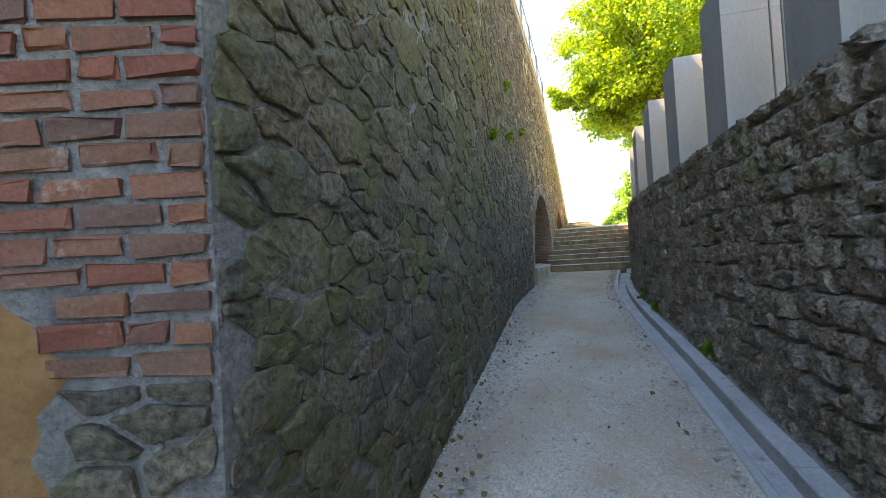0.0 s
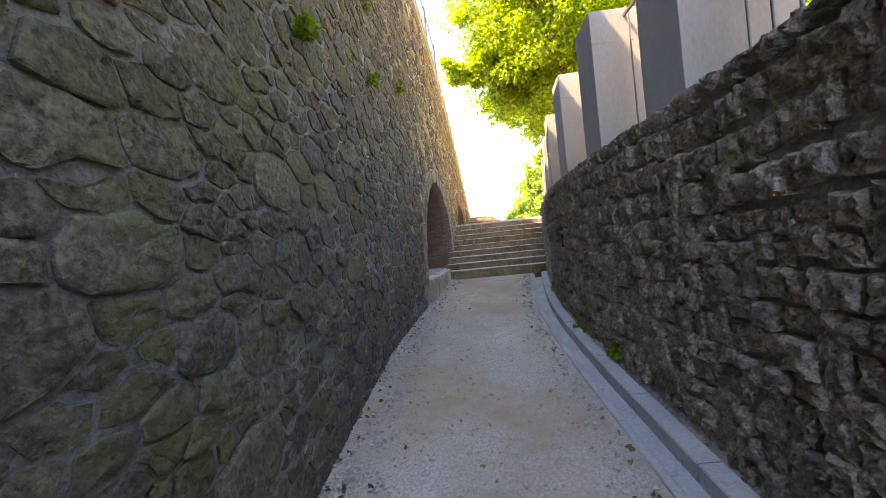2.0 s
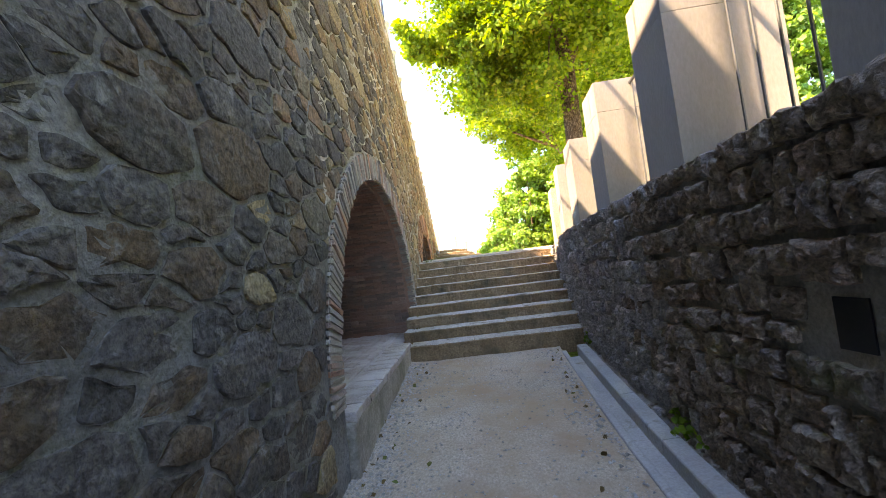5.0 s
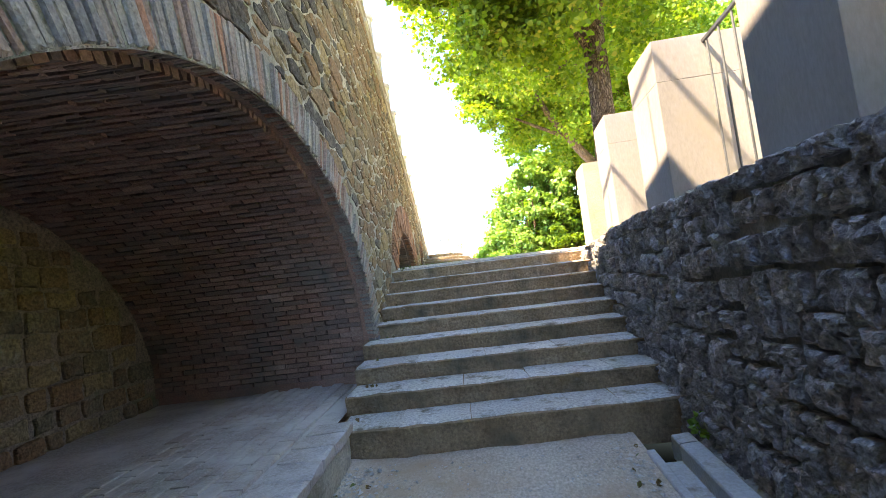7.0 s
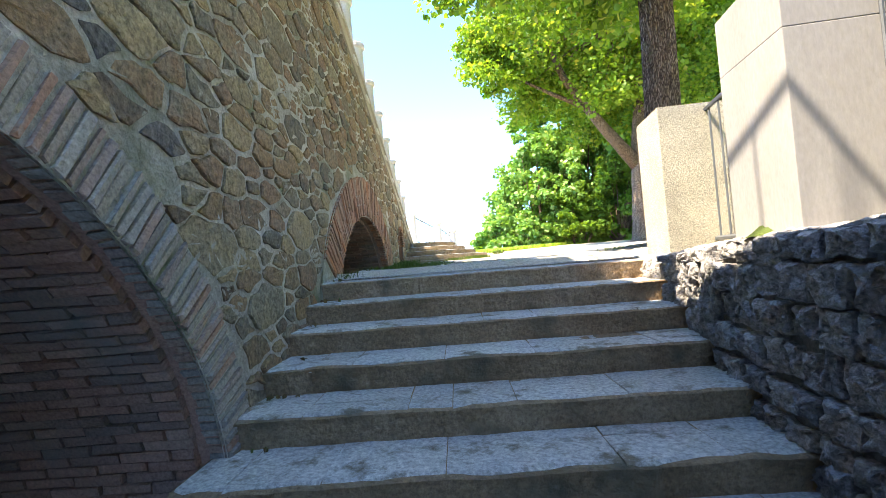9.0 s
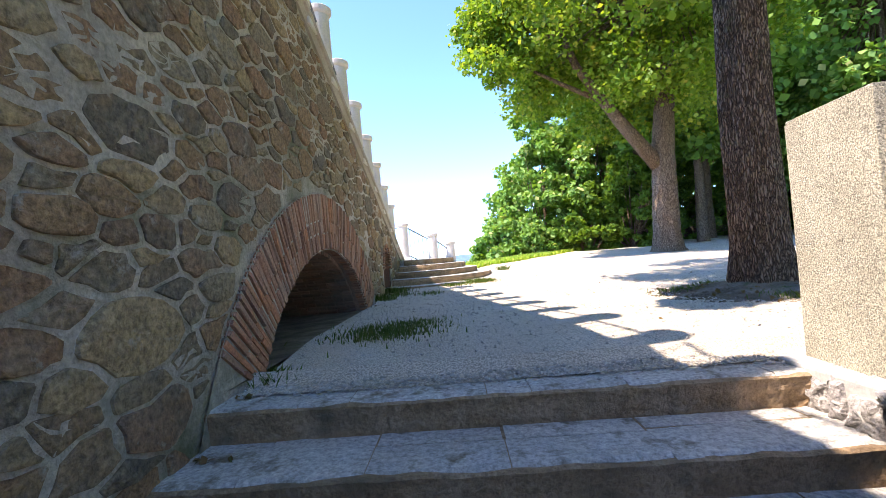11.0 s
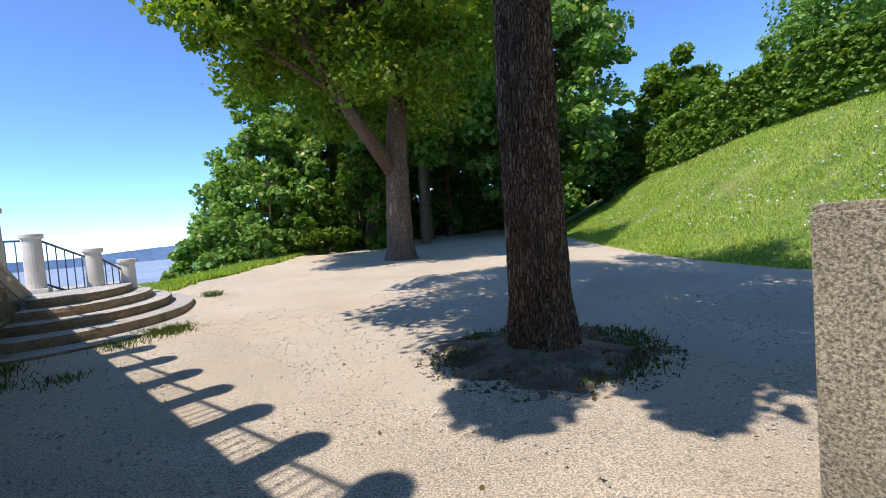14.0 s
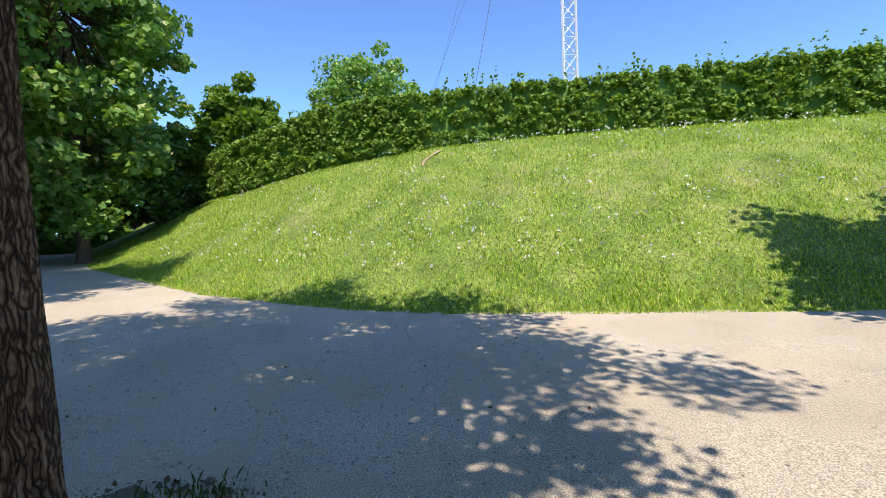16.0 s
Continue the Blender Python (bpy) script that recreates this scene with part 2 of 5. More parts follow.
RISER = shade("rough_riser_stone", [(0.1, (0.22, 0.14, 0.0765)), (0.5, (0.363, 0.245, 0.14)), (0.9, (0.484, 0.35, 0.225))], grain=40, blotch=4, bump=0.9, depth=0.02, by_piece=0.3,
              stain=(0.13, 0.11, 0.07), stain_scale=2.5, stain_from=0.52, stain_to=0.68, spread=0.55, lumps=0.9, lump_scale=16)
# Darker, grey-brown mortar for the tall wall up to y = 12.
GREYMORTAR = shade("grey_brown_mortar", [(0.2, (0.148, 0.135, 0.115)), (0.5, (0.254, 0.234, 0.201)), (0.8, (0.394, 0.369, 0.328))], grain=40, blotch=2.6, bump=1.0, depth=0.025,
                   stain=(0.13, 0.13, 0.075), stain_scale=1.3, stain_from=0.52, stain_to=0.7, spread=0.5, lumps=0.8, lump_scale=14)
IRON = shade("painted_iron", [(0.2, (0.1, 0.11, 0.12)), (0.8, (0.16, 0.17, 0.18))], grain=80, blotch=6, rough=0.5, bump=0.1, spread=0.15, metal=0.3)
MASTPAINT = shade("mast_paint", [(0.2, (0.5, 0.5, 0.52)), (0.8, (0.62, 0.62, 0.63))], grain=20, bump=0, rough=0.5)


def bark_shade(name):
    """Long cracked plates with dark furrows between them."""
    m, nodes, links = tree_of(name)
    b = nodes["Principled BSDF"]
    tc = nodes.new("ShaderNodeTexCoord").outputs["Object"]
    mp = nodes.new("ShaderNodeMapping")
    mp.inputs["Scale"].default_value = (1, 1, 0.15)
    links.new(tc, mp.inputs["Vector"])
    wob = nodes.new("ShaderNodeTexNoise")
    wob.inputs["Scale"].default_value = 9
    links.new(tc, wob.inputs["Vector"])
    shift = mixed(nodes, links, 0.05, mp.outputs["Vector"], wob.outputs["Color"], "ADD")
    vo = nodes.new("ShaderNodeTexVoronoi")
    vo.feature = "DISTANCE_TO_EDGE"
    vo.inputs["Scale"].default_value = 44
    links.new(shift, vo.inputs["Vector"])
    edge = ramp_of(nodes, [(0.0, (0.06, 0.04, 0.028)), (0.08, (0.16, 0.105, 0.07)), (0.22, (0.38, 0.27, 0.18)), (0.5, (0.52, 0.4, 0.29))])
    links.new(vo.outputs["Distance"], edge.inputs["Fac"])
    fine = noise_of(nodes, links, tc, 60, 6, 0.7, (1, 1, 0.4))
    g = ramp_of(nodes, [(0.25, (0.5, 0.48, 0.46)), (0.75, (1.15, 1.15, 1.15))])
    links.new(fine, g.inputs["Fac"])
    col = mixed(nodes, links, 1.0, edge.outputs["Color"], g.outputs["Color"], "MULTIPLY")
    s = ramp_of(nodes, [(0.62, (0, 0, 0)), (0.74, (1, 1, 1))])
    links.new(noise_of(nodes, links, tc, 3.2, 6, 0.65), s.inputs["Fac"])
    links.new(mixed(nodes, links, s.outputs["Color"], col, (0.17, 0.16, 0.07)), b.inputs["Base Color"])
    b.inputs["Roughness"].default_value = 0.95
    b.inputs["Specular IOR Level"].default_value = 0.15
    b1, b2 = nodes.new("ShaderNodeBump"), nodes.new("ShaderNodeBump")
    b1.inputs["Distance"].default_value = 0.05
    b2.inputs["Distance"].default_value = 0.008
    links.new(vo.outputs["Distance"], b1.inputs["Height"])
    links.new(fine, b2.inputs["Height"])
    links.new(b1.outputs["Normal"], b2.inputs["Normal"])
    links.new(b2.outputs["Normal"], b.inputs["Normal"])
    return m


BARK = bark_shade("furrowed_bark")
GRASS_SOIL = shade("meadow_ground", [(0.2, (0.13, 0.202, 0.039)), (0.5, (0.221, 0.325, 0.065)), (0.85, (0.377, 0.416, 0.13))], grain=16, blotch=0.9, bump=1.0, depth=0.08, spread=0.6, crisp=0.14,
                   stain=(0.360, 0.330, 0.150), stain_scale=0.35, stain_from=0.55, stain_to=0.75)
SOIL = shade("dry_soil", [(0.2, (0.12, 0.09, 0.06)), (0.5, (0.21, 0.165, 0.115)), (0.8, (0.32, 0.265, 0.2))], grain=50, blotch=4, bump=0.8, depth=0.02, spread=0.4, stain=(0.08, 0.1, 0.03), stain_scale=6, stain_from=0.55, stain_to=0.7)
EARTH = shade("bare_tan_earth", [(0.2, (0.36, 0.26, 0.15)), (0.8, (0.52, 0.4, 0.25))], grain=40, blotch=3, bump=0.8, depth=0.02, spread=0.4)
# Blue air haze is mixed into the base colour of the far land.
HAZELAND = shade("haze_tinted_land", [(0.2, (0.24, 0.32, 0.42)), (0.8, (0.3, 0.38, 0.48))], grain=0.02, blotch=0.004, bump=0)
LEAF_MAPLE = leaf_shade("maple_leaf", [(0.0, (0.087, 0.160, 0.018)), (0.5, (0.146, 0.248, 0.026)), (0.9, (0.233, 0.320, 0.044)), (1.0, (0.349, 0.335, 0.073))], 0.45)
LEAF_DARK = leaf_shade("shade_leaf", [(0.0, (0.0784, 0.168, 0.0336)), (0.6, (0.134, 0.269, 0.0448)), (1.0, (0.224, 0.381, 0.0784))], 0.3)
LEAF_BUSH = leaf_shade("bush_leaf", [(0.0, (0.101, 0.205, 0.0506)), (0.6, (0.173, 0.327, 0.0715)), (0.93, (0.266, 0.409, 0.122)), (1.0, (0.613, 0.571, 0.286))], 0.3)
LEAF_LIGHT = leaf_shade("young_leaf", [(0.0, (0.08, 0.16, 0.02)), (1.0, (0.16, 0.27, 0.035))], 0.4)
LEAF_HEDGE = leaf_shade("hedge_leaf", [(0.0, (0.093, 0.186, 0.031)), (0.6, (0.155, 0.279, 0.046)), (1.0, (0.294, 0.404, 0.093))], 0.3)
BLADE = leaf_shade("grass_blade", [(0.0, (0.156, 0.273, 0.0325)), (0.4, (0.273, 0.442, 0.052)), (0.75, (0.429, 0.598, 0.091)), (0.92, (0.611, 0.65, 0.169)), (1.0, (0.754, 0.65, 0.312))], 0.35)
TUFT = leaf_shade("tuft_blade", [(0.0, (0.0446, 0.0843, 0.0122)), (0.6, (0.0765, 0.13, 0.0214)), (1.0, (0.153, 0.176, 0.0551))], 0.25)
PETAL = shade("white_petal", [(0.2, (0.7, 0.7, 0.66)), (0.8, (0.8, 0.8, 0.78))], grain=20, bump=0)


# ---- mesh helpers ----
def smooth_noise(p, s=1.0):
    return noise.noise(Vector(p) * s)


def mesh_of(name, verts, faces, material, flat=True):
    me = bpy.data.meshes.new(name)
    me.from_pydata([tuple(v) for v in verts], [], faces)
    me.materials.append(material)
    if isinstance(flat, list):
        me.polygons.foreach_set("use_smooth", flat)
    elif not flat:
        me.polygons.foreach_set("use_smooth", [True] * len(me.polygons))
    me.update()
    return me


def piece(name, verts, faces, material, parent=None, label="", kind="", flat=True):
    ob = new(name, mesh_of(name, verts, faces, material, flat))
    if parent is not None:
        ob.parent = parent
        ob.matrix_parent_inverse = parent.matrix_basis.inverted()
    return tagged(ob, label, kind=kind)


def part(name, bm, material, parent=None, label="", flat=True):
    me = bpy.data.meshes.new(name)
    bm.to_mesh(me)
    bm.free()
    me.materials.append(material)
    if not flat:
        me.polygons.foreach_set("use_smooth", [True] * len(me.polygons))
    ob = new(name, me)
    if parent is not None:
        ob.parent = parent
        ob.matrix_parent_inverse = parent.matrix_basis.inverted()
    return tagged(ob, label)


def thing(name, at, label, category, group="", kind="", rz=0.0):
    ob = new(name)
    ob.empty_display_size = 0.1
    ob.matrix_basis = pose(*at, 0, 0, rz)
    return tagged(ob, label, category, group, kind)


def box_bm(lo, hi, bevel=0.006, jitter=0.0):
    bm = bmesh.new()
    bmesh.ops.create_cube(bm, size=1)
    for v in bm.verts:
        v.co = Vector([lo[k] + (v.co[k] + 0.5) * (hi[k] - lo[k]) for k in range(3)])
    if bevel:
        bmesh.ops.bevel(bm, geom=bm.edges[:], offset=bevel, segments=2, affect="EDGES", profile=0.6)
    if jitter:
        for v in bm.verts:
            v.co += Vector([random.uniform(-jitter, jitter) for _ in range(3)])
    return bm


def tube(path, radii, sides=8, wobble=0.0):
    """Vertices and faces of a tapered tube along a path."""
    verts, faces = [], []
    for k, p in enumerate(path):
        p = Vector(p)
        d = (Vector(path[min(k + 1, len(path) - 1)]) - Vector(path[max(k - 1, 0)])).normalized()
        a = d.orthogonal().normalized() if abs(d.z) < 0.9 else Vector((1, 0, 0))
        a = (a - d * a.dot(d)).normalized()
        b = d.cross(a)
        for s in range(sides):
            w = 2 * math.pi * s / sides
            r = radii[k] * (1 + wobble * smooth_noise((math.cos(w) * 1.7 + p.x, math.sin(w) * 1.7 + p.y, p.z * 0.5), 1.3))
            verts.append(p + a * r * math.cos(w) + b * r * math.sin(w))
    for k in range(len(path) - 1):
        for s in range(sides):
            q = (s + 1) % sides
            faces.append((k * sides + s, k * sides + q, (k + 1) * sides + q, (k + 1) * sides + s))
    faces.append(tuple(range(sides - 1, -1, -1)))
    faces.append(tuple((len(path) - 1) * sides + s for s in range(sides)))
    return verts, faces


def lerp_table(table, v):
    if v <= table[0][0]:
        return table[0][1]
    for (a, fa), (b, fb) in zip(table, table[1:]):
        if v <= b:
            return fa + (fb - fa) * (v - a) / (b - a)
    return table[-1][1]


# ---- the plan ----
def floor_z(y):
    """Height of the ramp's floor."""
    return 0.08 + 0.05 * min(y, 15.5)


LEFT = [(-6, -2.7), (0.44, -2.06), (0.84, -1.02), (8.8, -1.67), (12, -1.66), (30, -1.65)]
RIGHT = [(-6, 1.6), (0, 1.28), (2.7, 1.15), (4.5, 1.05), (6, 0.96), (7, 0.88), (8.6, 0.78), (10, 0.73), (11.2, 0.73), (13, 0.83), (15.3, 1.0), (17, 1.15), (18.4, 1.34), (19, 1.42)]
COPE = [(-6, 8.9), (8, 8.15), (11.5, 7.8), (14.6, 7.42), (16.4, 7.08), (18.5, 6.55), (22, 5.27), (27.4, 3.2), (28.2, 3.0)]
RTOP = [(-6, 2.45), (4, 2.5), (9, 2.55), (15.9, 2.55), (17.3, 2.5), (18.2, 2.44), (19, 2.42)]


def left_x(y):
    return lerp_table(LEFT, y)


def right_x(y):
    k = 0.0
    for d in (-0.8, -0.4, 0, 0.4, 0.8):
        k += lerp_table(RIGHT, y + d)
    return k / 5


def cope_z(y):
    return lerp_table(COPE, y)


def rtop_z(y):
    return lerp_table(RTOP, y)


FOOT = [(-30, 8.2), (14, 8.6), (19, 8.95), (21.3, 9.35), (24.8, 10.9), (26.3, 11.5), (34.6, 17.4), (45, 27), (70, 60)]


def foot_x(y):
    return lerp_table(FOOT, y)


def ease(v):
    v = max(0.0, min(1.0, v))
    return v * v * (3 - 2 * v)


def land_z(x, y):
    """Height of the terrace, its bank and the land round it."""
    z = 2.5 + 0.034 * max(0.0, min(y, 60) - 23)
    if x < 1.6:
        z -= 0.085 * ease((20.6 - y) / 1.6)
    d = (x - foot_x(y)) * (1.0 - 0.25 * ease((y - 22) / 20))
    top = lerp_table([(-30, 4.5), (17.5, 4.45), (24, 4.3), (30, 4.1), (60, 3.2)], y)
    if d > 0:
        z += top * (0.55 * min(1, d / 8.6) + 0.45 * ease(d / 8.6))
    e = max(0.0, y - 30.5 - 1.5 * max(x, 0)) if x < 6 else 0.0
    z -= 0.35 * max(0.0, e - 1.5)
    if x < -1.6:
        z -= min(40, 0.5 * max(0.0, y - 27) + 0.2 * max(0.0, -2.6 - x)) * (1 if y > 27 else 0.3)
    far = math.hypot(x - 5, y - 15)
    if far > 60:
        z -= (z + 70) * ease((far - 60) / 200)
    return max(z, -70)


ARCHES = [  # centre y, centre z, half span, half height, ring, lowest z
    (14.48, 1.2, 2.55, 2.15, 0.30, 0.9),
    (21.2, 1.06, 2.2, 2.23, 0.56, 2.35),
    (25.05, 3.0, 0.36, 0.4, 0.08, 2.6),
]


def in_arch(y, z, grow=0.0):
    for cy, cz, ry, rz, ring, low in ARCHES:
        if z < cz and abs(y - cy) < ry + grow and z > low - 0.3 - grow:
            return True
        if ((y - cy) / (ry + grow)) ** 2 + ((z - cz) / (rz + grow)) ** 2 < 1 and z > low - 0.3:
            return True
    return False


def push_out(y, z):
    """Keeps a stone's corner out of the brick rings."""
    for cy, cz, ry, rz, ring, low in ARCHES:
        a, b = ry + ring + 0.015, rz + ring + 0.015
        if z >= cz:
            q = math.hypot((y - cy) / a, (z - cz) / b)
            if 0 < q < 1:
                y, z = cy + (y - cy) / q, cz + (z - cz) / q
        elif abs(y - cy) < a and z > low - 0.3:
            y = cy + math.copysign(a, y - cy)
    return y, z


# ---- ground ----
def grid_sheet(xs, ys, height, keep):
    index, verts, faces = {}, [], []
    def at(i, j):
        if (i, j) not in index:
            index[i, j] = len(verts)
            verts.append((xs[i], ys[j], height(xs[i], ys[j])))
        return index[i, j]
    for i in range(len(xs) - 1):
        for j in range(len(ys) - 1):
            if keep((xs[i] + xs[i + 1]) / 2, (ys[j] + ys[j + 1]) / 2):
                faces.append((at(i, j), at(i + 1, j), at(i + 1, j + 1), at(i, j + 1)))
    return verts, faces


def spread_axis(near_lo, near_hi, step, reach):
    mid = list(np.arange(near_lo, near_hi + 1e-6, step))
    out, d = [], step
    lo, hi = mid[0], mid[-1]
    while hi < reach:
        d *= 1.35
        lo, hi = lo - d, hi + d
        out.append((lo, hi))
    return [a for a, _ in reversed(out)] + mid + [b for _, b in out]


gx, gy = spread_axis(-8.0, 32.0, 0.5, 4500), spread_axis(-12.0, 56.0, 0.5, 4500)
GAP = lambda x, y: -4.9 < x < 1.6 and y < 19.0 or -4.9 < x < -1.6 and y < 27.2
v, f = grid_sheet(gx, gy, lambda x, y: land_z(x, y) - 0.03 + 0.05 * smooth_noise((x, y, 0), 0.6) * (1 if land_z(x, y) > 2.62 else 0), lambda x, y: not GAP(x, y))
ground = piece("ground", v, f, GRASS_SOIL, None, "grassy hillside with a steep mown bank", "structure", flat=False)
far_verts = [(4400 * math.cos(a), 4400 * math.sin(a), zz) for a in np.linspace(0, 2 * math.pi, 97)[:-1] for zz in (-75, -10 + 55 * abs(math.sin(a * 7.3) * math.sin(a * 3.1)))]
far_faces = [(2 * k, 2 * ((k + 1) % 96), 2 * ((k + 1) % 96) + 1, 2 * k + 1) for k in range(96)]
tagged(piece("backdrop", far_verts, far_faces, HAZELAND), "distant hills coloured with blue haze on the horizon", "hills", kind="structure")
v, f = grid_sheet(spread_axis(-300, 300, 60, 4300), spread_axis(-300, 300, 60, 4300), lambda x, y: -69.0, lambda x, y: math.hypot(x, y) > 250)
tagged(piece("backdrop", v, f, HAZELAND), "distant plain coloured with blue haze below the hill", "plain", kind="structure")


def in_plaza(x, y):
    w = 0.5 * smooth_noise((x, y, 3), 0.7) + 0.25 * smooth_noise((x, y, 7), 2.0)
    if y < 19.0:
        return x > 1.6 and x < foot_x(y) + 0.25 * w
    if x < -1.66:
        return False
    edge = 30.2 + 1.5 * max(0, x) if x < 5.4 else 38.3 + 0.75 * (x - 5.4)
    return y < edge + w and x < foot_x(y) + 0.35 * w and y < 52


v, f = grid_sheet(list(np.arange(-1.8, 30, 0.2)), list(np.arange(-10, 52, 0.2)),
                  lambda x, y: land_z(min(x, foot_x(y)), y) + 0.012 + 0.012 * smooth_noise((x, y, 0), 1.1), in_plaza)
plaza = tagged(piece("pavement", v, f, GRAVEL, None, "pale fine gravel terrace, partly in tree shade", "structure", flat=False))

ys = list(np.arange(-6, 15.61, 0.15))
v, f = [], []
for y in ys:
    a, b = left_x(y) - 0.1, right_x(y) - 0.44
    for k in range(13):
        x = a + (b - a) * k / 12
        v.append((x, y, floor_z(y) + 0.016 * smooth_noise((x, y, 5), 1.6) + 0.03 * max(0, 1 - k / 2.2)))
for j in range(len(ys) - 1):
    for k in range(12):
        q = j * 13 + k
        f.append((q, q + 1, q + 14, q + 13))
ramp = piece("floor", v, f, RAMP, None, "gritty sloping concrete path with loose gravel", "structure", flat=False)


def strip(name, ys, profile, material, parent, label=""):
    """A long strip that follows the curved wall; profile: offsets from the wall's face and heights above the path."""
    verts, faces, n = [], [], len(profile)
    for y in ys:
        for dx, dz in profile:
            verts.append((right_x(y) + dx + 0.004 * smooth_noise((y, dx, 1), 3), y, floor_z(y) + dz + 0.004 * smooth_noise((y, dz, 2), 4)))
    for j in range(len(ys) - 1):
        for k in range(n - 1):
            faces.append((j * n + k, j * n + k + 1, (j + 1) * n + k + 1, (j + 1) * n + k))
    faces += [tuple(range(n)), tuple((len(ys) - 1) * n + k for k in reversed(range(n)))]
    return piece(name, verts, faces, material, parent, label)


gutter = thing("gutter", (right_x(6), 6, floor_z(6)), "grey concrete drainage channel along the rough stone wall", "gutter")
strip("edge_strip", list(np.arange(-6, 15.3, 0.3)), [(-0.46, -0.1), (-0.46, 0.012), (-0.452, 0.02), (-0.408, 0.02), (-0.4, 0.012), (-0.4, -0.14)], GUTTER, gutter)
strip("channel", list(np.arange(-6, 15.3, 0.3)), [(-0.41, -0.075), (-0.33, -0.085), (-0.22, -0.075)], GUTTER, gutter)
for a in np.arange(-6, 15.2, 1.0):
    seg = list(np.linspace(a + 0.006, min(a + 0.994, 15.15), 5))
    strip("kerb_stone", seg, [(-0.23, -0.12), (-0.23, 0.03), (-0.222, 0.04), (-0.1, 0.045), (-0.09, 0.035), (-0.09, -0.05)], GUTTER, gutter)
strip("wall_footing", list(np.arange(-6, 15.3, 0.3)), [(-0.1, 0.02), (-0.04, 0.045), (0.03, 0.1), (0.06, 0.11)], DARKMORTAR, gutter)


# ---- steps ----
Z1, RISE, TREAD, Y1 = 1.08, 0.1665, 0.43, 15.34
stairs = thing("stairs", (0, Y1, 0.9), "nine broad worn grey stone steps between two stone walls", "stairs", kind="structure")
for k in range(9):
    y, z = Y1 + TREAD * k, Z1 + RISE * k
    xa, xb = left_x(y) + (-0.08 if k else -0.06), right_x(y) + 0.06
    n = 64
    verts, faces = [], []
    deep = TREAD + 0.1 if k < 8 else 0.42
    base = floor_z(y) - 0.1 if k == 0 else z - RISE - 0.02
    block = 0.0
    levels = 7
    for i in range(n + 1):
        x = xa + (xb - xa) * i / n
        wob = 0.02 * smooth_noise((x, k * 3.1, 0), 2.3) + 0.009 * smooth_noise((x, k, 4), 9)
        dz = 0.012 * smooth_noise((x, k * 2.0, 9), 2.0) + 0.006 * smooth_noise((x, k, 2), 8)
        joint = 0.014 if smooth_noise((round(x / 0.09) * 0.37, k * 1.7, 3), 1.9) > 0.33 and i % 4 == 0 else 0.0
        for q in range(levels):
            s = q / (levels - 1)
            zz = base + (z - 0.012 + dz - base) * s
            dent = 0.03 * (1 - s) ** 0.7 + 0.016 * smooth_noise((x, zz, k * 4.0), 7) + 0.01 * smooth_noise((x, zz, k * 4.0), 19) + joint
            verts.append((x, y + wob + dent * (1 if q < levels - 1 else 0.4), zz))
        verts += [(x, y + 0.02 + wob, z - 0.003 + dz), (x, y + 0.15, z + dz * 0.6), (x, y + deep, z + 0.004)]
    w_ = levels + 3
    for i in range(n):
        for q in range(w_ - 1):
            faces.append((i * w_ + q, (i + 1) * w_ + q, (i + 1) * w_ + q + 1, i * w_ + q + 1))
    faces += [tuple(range(w_)), tuple(n * w_ + q for q in reversed(range(w_)))]
    st = piece("step", verts, faces, RISER, stairs, "rough brown stone step with a worn grey tread")
    # the tread's paving slabs
    x = xa + 0.01
    rnd = random.Random(40 + k)
    while x < xb - 0.05:
        w = min(rnd.uniform(0.22, 0.8), xb - 0.01 - x)
        if xb - 0.01 - (x + w) < 0.15:
            w = xb - 0.01 - x
        pts = []
        for i in range(5):
            xx = x + 0.003 + (w - 0.006) * i / 4
            pts.append((xx, 0.02 * smooth_noise((xx, k * 3.1, 0), 2.3) + 0.009 * smooth_noise((xx, k, 4), 9) + 0.012 + rnd.uniform(-0.012, 0.014)))
        top = z + 0.007 + rnd.uniform(-0.002, 0.004)
        back_ = deep if k == 8 else TREAD + 0.02
        back_ = back_ if rnd.random() < 0.6 else rnd.uniform(0.2, 0.34)
        sv, sf = [], []
        for xx, w2 in pts:
            sv += [(xx, y + w2 + 0.02, z - 0.03), (xx, y + w2 + 0.012, z - 0.004), (xx, y + w2 + 0.034, top + rnd.uniform(-0.003, 0.002)), (xx, y + back_ + rnd.uniform(-0.008, 0.008), top - 0.002), (xx, y + back_, top - 0.05)]
        for i in range(4):
            for q in range(4):
                sf.append((i * 5 + q, (i + 1) * 5 + q, (i + 1) * 5 + q + 1, i * 5 + q + 1))
        sf += [tuple(range(5)), tuple(20 + q for q in reversed(range(5)))]
        piece("slab", sv, sf, STEP, st)
        if back_ < 0.35:
            far_ = deep if k == 8 else TREAD + 0.02
            b0, b1 = x + 0.008, x + w - 0.008
            piece("slab", [(b0, y + back_ + 0.014, z - 0.03), (b1, y + back_ + 0.014, z - 0.03), (b1, y + far_, z - 0.03), (b0, y + far_, z - 0.03),
                           (b0, y + back_ + 0.016, top - 0.002), (b1, y + back_ + 0.012, top - 0.004), (b1, y + far_, top - 0.003), (b0, y + far_, top)],
                  [(0, 1, 5, 4), (1, 2, 6, 5), (3, 0, 4, 7), (4, 5, 6, 7)], STEP, st)
        x += w
piece("landing_fill", [(-1.8, 19.1, 2.38), (1.6, 19.1, 2.38), (1.6, 19.3, 2.49), (-1.8, 19.3, 2.49)], [(0, 1, 2, 3)], GRAVEL, stairs)

